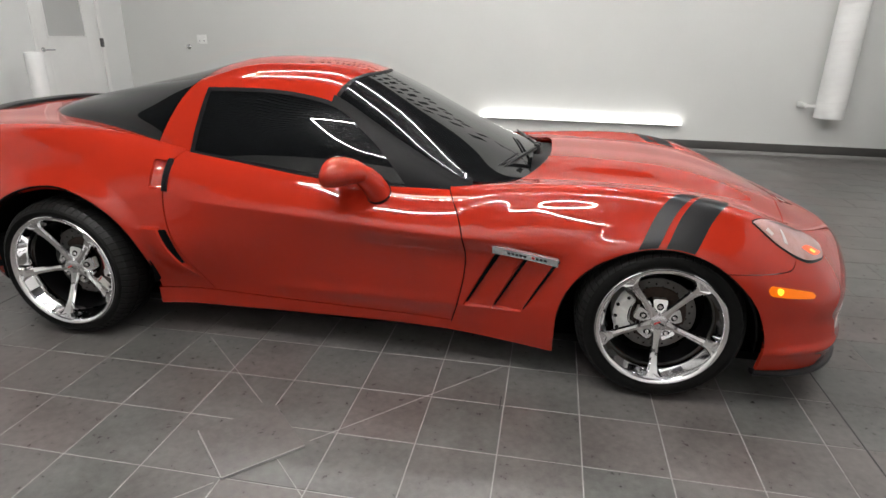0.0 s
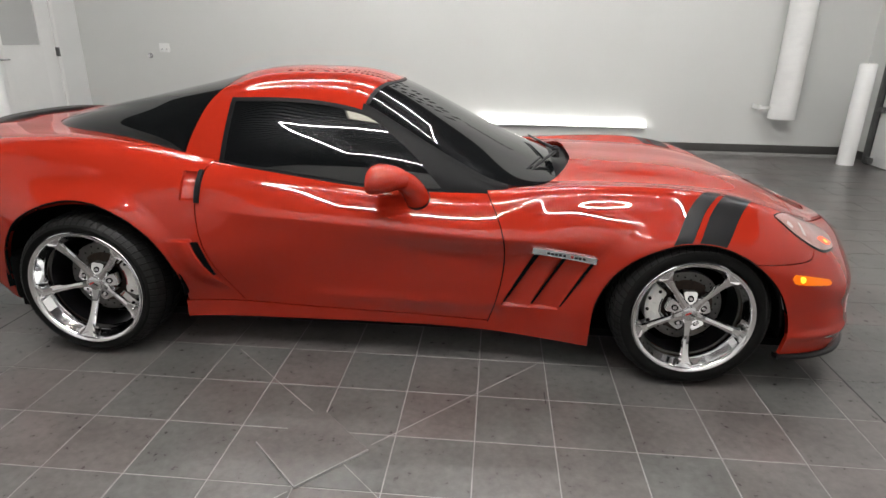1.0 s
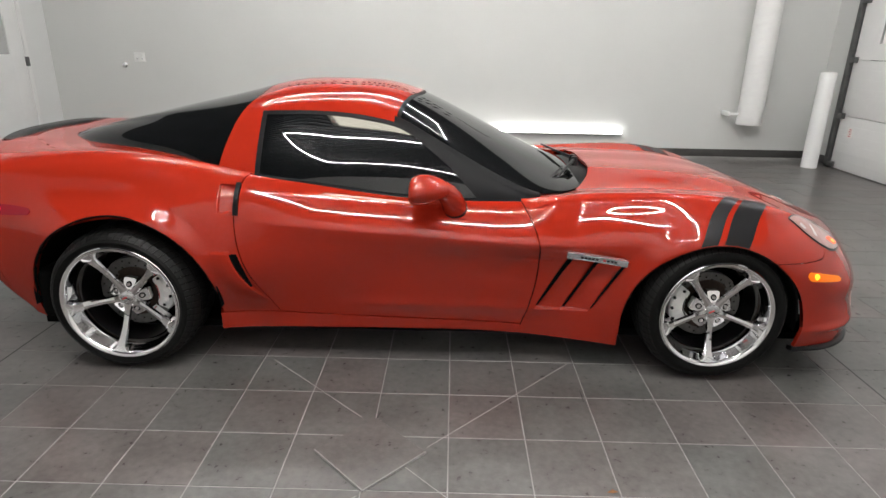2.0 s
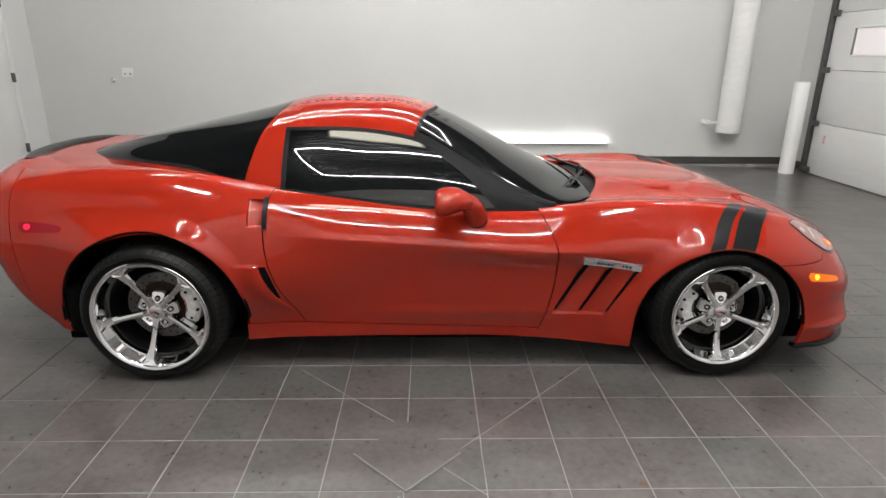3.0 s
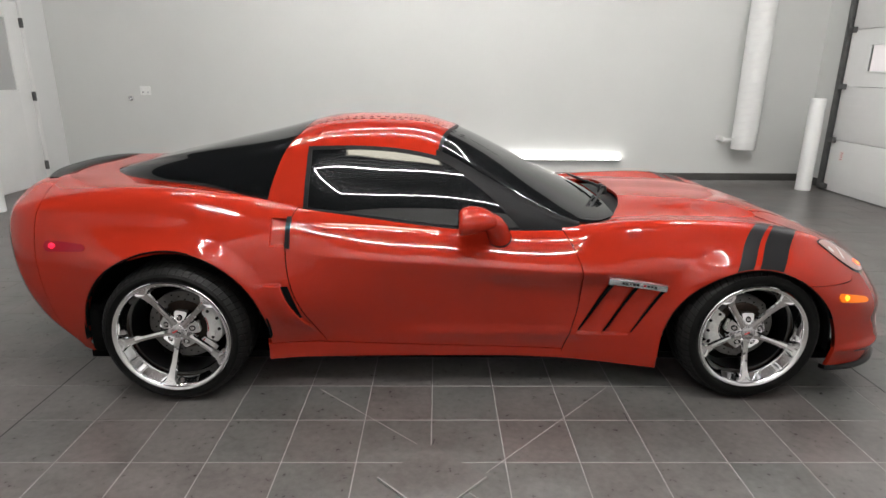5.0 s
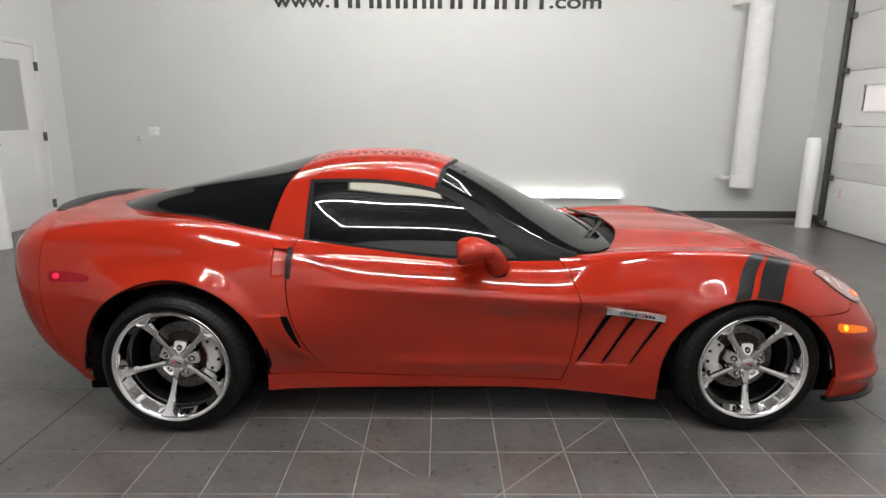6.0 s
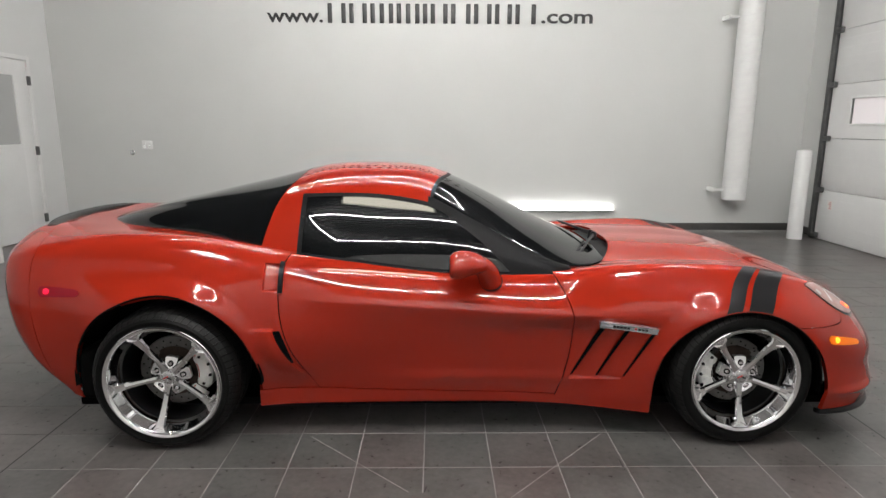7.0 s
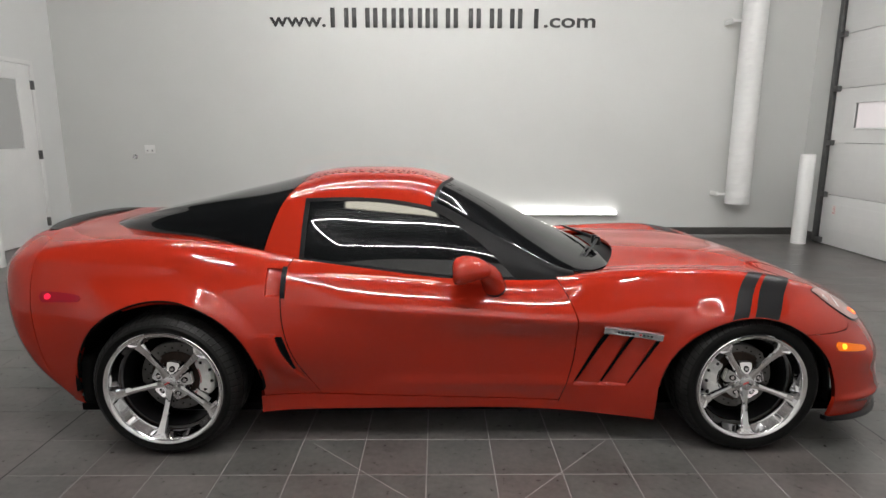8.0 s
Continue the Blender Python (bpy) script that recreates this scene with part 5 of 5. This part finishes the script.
# ceiling lights: linked tubes in long closed loops
def light_loop(x0, x1, y0, y1, skew, z, label, lit=None):
    lamp = thing("ceiling_light", label, "ceiling light", 0, 0, 0, "ceiling light loops")
    xm = (x0 + x1) / 2
    pts = [(x0 + skew, y0), (x0, y1), (xm, y1), (x1, y1), (x1, y0), (xm, y0)]
    for i, p in enumerate(pts):
        q = pts[(i + 1) % len(pts)]
        d = Vector((q[0] - p[0], q[1] - p[1], 0)).normalized() * 0.012
        bm_part("light_tube", tube_bm([(p[0] + d.x, p[1] + d.y, z), (q[0] - d.x, q[1] - d.y, z)], 0.0068, 8), lit or LED, lamp, "glowing tube")
    for p in ((x0 + skew, y0), (x1, y0), (x0, y1), (x1, y1)):
        bm_part("hanger", tube_bm([(p[0], p[1], z + 0.02), (p[0], p[1], ROOM_H)], 0.004, 5), SATIN, lamp)


light_loop(-0.30, 3.1, -2.87, -1.68, 0.44, 4.3, "long rectangle of glowing white tubes under the ceiling")
# the two LED_FAR loops are unseen, set to light the back and right
light_loop(-1.35, 2.65, 1.35, 2.50, 0.0, 4.3, "long rectangle of glowing white tubes under the ceiling", LED_FAR)
light_loop(3.60, 5.90, 0.20, 1.40, 0.0, 4.3, "unseen shorter rectangle of glowing white tubes, added to light the room", LED_FAR)
skylight = thing("ceiling_panel", "cream glowing ceiling light panel", "ceiling light")
box("diffuser", 0.38, 1.35, -1.38, -1.12, 4.30, 4.33, PANELGLOW, skylight)
box("panel_frame", 0.34, 1.39, -1.42, -1.08, 4.331, ROOM_H, WHITE, skylight)


# ---- floor ----
structure(box("floor", ROOM_X0 - T, ROOM_X1 + T, ROOM_Y0 - T, ROOM_Y1 + T, -0.12, -0.0013, GROUT), "dark grey tiled floor with pale joints")
P, GX0, GY0_ = 0.301, -0.014, -1.392


def tile_mesh(w, d, name="tile"):
    me = bpy.data.meshes.new(name)
    a, b, c = w / 2, d / 2, 0.0012
    v = [(-a, -b, -0.006), (a, -b, -0.006), (a, b, -0.006), (-a, b, -0.006), (-a, -b, -c), (a, -b, -c), (a, b, -c), (-a, b, -c),
         (-a + c, -b + c, 0), (a - c, -b + c, 0), (a - c, b - c, 0), (-a + c, b - c, 0)]
    f = [(0, 1, 5, 4), (1, 2, 6, 5), (2, 3, 7, 6), (3, 0, 4, 7), (4, 5, 9, 8), (5, 6, 10, 9), (6, 7, 11, 10), (7, 4, 8, 11), (8, 9, 10, 11)]
    me.from_pydata(v, [], f)
    me.materials.append(TILE)
    return me, v, f


XL, XR = -0.65, 3.434
GAP = 0.0042
floor_ob = bpy.data.objects["floor"]
rest_v, rest_f = [], []


def add_rest(cx, cy, w, d):
    a, b = w / 2, d / 2
    o = len(rest_v)
    rest_v.extend([(cx - a, cy - b, -0.006), (cx + a, cy - b, -0.006), (cx + a, cy + b, -0.006), (cx - a, cy + b, -0.006), (cx - a, cy - b, 0), (cx + a, cy - b, 0), (cx + a, cy + b, 0), (cx - a, cy + b, 0)])
    rest_f.extend([(o, o + 1, o + 5, o + 4), (o + 1, o + 2, o + 6, o + 5), (o + 2, o + 3, o + 7, o + 6), (o + 3, o, o + 4, o + 7), (o + 4, o + 5, o + 6, o + 7)])


meshes = {}
cols = [XL] + [GX0 + P * k for k in range(-1, 12)] + [XR]
for i in range(len(cols) - 1):
    xa, xb = cols[i], cols[i + 1]
    if xb - xa < 0.05:
        continue
    for j in range(-23, 22):
        ya = GY0_ + P * j
        if ya < ROOM_Y0 or ya + P > ROOM_Y1:
            continue
        w, d = xb - xa - GAP, P - GAP
        if -3.3 < ya < 0.2:
            kk = (round(w, 4), round(d, 4))
            if kk not in meshes:
                meshes[kk] = tile_mesh(*kk)[0]
            ob = new("tile", meshes[kk])
            ob.location = ((xa + xb) / 2, ya + P / 2, 0)
            ob.parent = floor_ob
        else:
            add_rest((xa + xb) / 2, ya + P / 2, w, d)
for x0, x1, sgn in ((ROOM_X0, XL, -1), (XR, ROOM_X1, 1)):
    for j in range(-23, 22):
        ya = GY0_ + P * j
        if ya < ROOM_Y0 or ya + P > ROOM_Y1:
            continue
        edge = XL if sgn < 0 else XR
        step = 0.602
        off = 0.30 * (j % 2)
        pos = edge
        first = True
        while x0 < pos < x1 or first:
            wd = step - (off if first else 0)
            nxt = pos + sgn * wd
            a, b = sorted((pos, min(max(nxt, x0), x1)))
            if b - a > 0.03:
                add_rest((a + b) / 2, ya + P / 2, b - a - 0.003, P - 0.003)
            pos, first = nxt, False
            if not (x0 < pos < x1):
                break
rest = part("tile_field", rest_v, rest_f, TILE_FIELD, floor_ob, "grey floor tiles")
tagged(rest, kind="stuff")
# dark movement joints
for xj in (XL, XR):
    structure(box("floor_joint", xj - 0.003, xj + 0.003, ROOM_Y0, ROOM_Y1, -0.004, 0.0006, GROUT_DARK), "dark movement joint in the floor")


def joint_line(x0, y0, x1, y1, w, mat):
    d = Vector((x1 - x0, y1 - y0, 0))
    n = Vector((-d.y, d.x, 0)).normalized() * w / 2
    p = [Vector((x0, y0, 0)) - n, Vector((x1, y1, 0)) - n, Vector((x1, y1, 0)) + n, Vector((x0, y0, 0)) + n]
    v = [(q.x, q.y, -0.002) for q in p] + [(q.x, q.y, 0.0007) for q in p]
    ob = part("floor_cut", v, [(0, 1, 5, 4), (1, 2, 6, 5), (2, 3, 7, 6), (3, 0, 4, 7), (4, 5, 6, 7)], mat, floor_ob)
    return ob


joint_line(1.41, -1.455, 2.06, -0.80, 0.0035, GROUT)
joint_line(1.13, -1.27, 0.64, -0.82, 0.003, GROUT)
joint_line(1.18, -1.72, 0.80, -2.10, 0.0035, GROUT)
joint_line(1.335, -1.57, 1.49, -1.72, 0.003, GROUT)
joint_line(1.195, -1.275, 1.205, -1.235, 0.004, GROUT_DARK)
joint_line(2.078, -1.12, 2.078, -1.03, 0.004, GROUT_DARK)

# the raised square access tile, set across the grid
bm = box_bm(-0.1475, 0.1475, -0.1475, 0.1475, -0.004, 0.009, 0.0015, 1)
cover = bm_part("access_tile", bm, TILE, None, "", True)
cover.location, cover.rotation_euler = (1.196, -1.492, 0), (0.006, -0.004, math.radians(45.5))
tagged(cover, "loose grey tile set cornerwise over a floor drain", "tile")
for k in (0, 1):
    bm = box_bm(-0.148, 0.148, -0.0022, 0.0022, 0.0012, 0.0098)
    e = bm_part("tile_edge", bm, GROUT, cover, "pale chipped edge", smooth=False)
    e.location, e.rotation_euler = ((0, -0.149, 0) if k == 0 else (-0.149, 0, 0)), (0, 0, 0 if k == 0 else math.pi / 2)
leaf = part("dry_leaf", [(-0.02, 0, 0.001), (0, -0.008, 0.005), (0.022, 0.002, 0.002), (0.002, 0.010, 0.007), (0, 0, 0.009)], [(0, 1, 4), (1, 2, 4), (2, 3, 4), (3, 0, 4)], shader("dry_leaf", (0.20, 0.09, 0.03), 0.7))
leaf.location = (2.065, -1.673, 0)
tagged(leaf, "small curled brown dry leaf on the floor", "leaf")
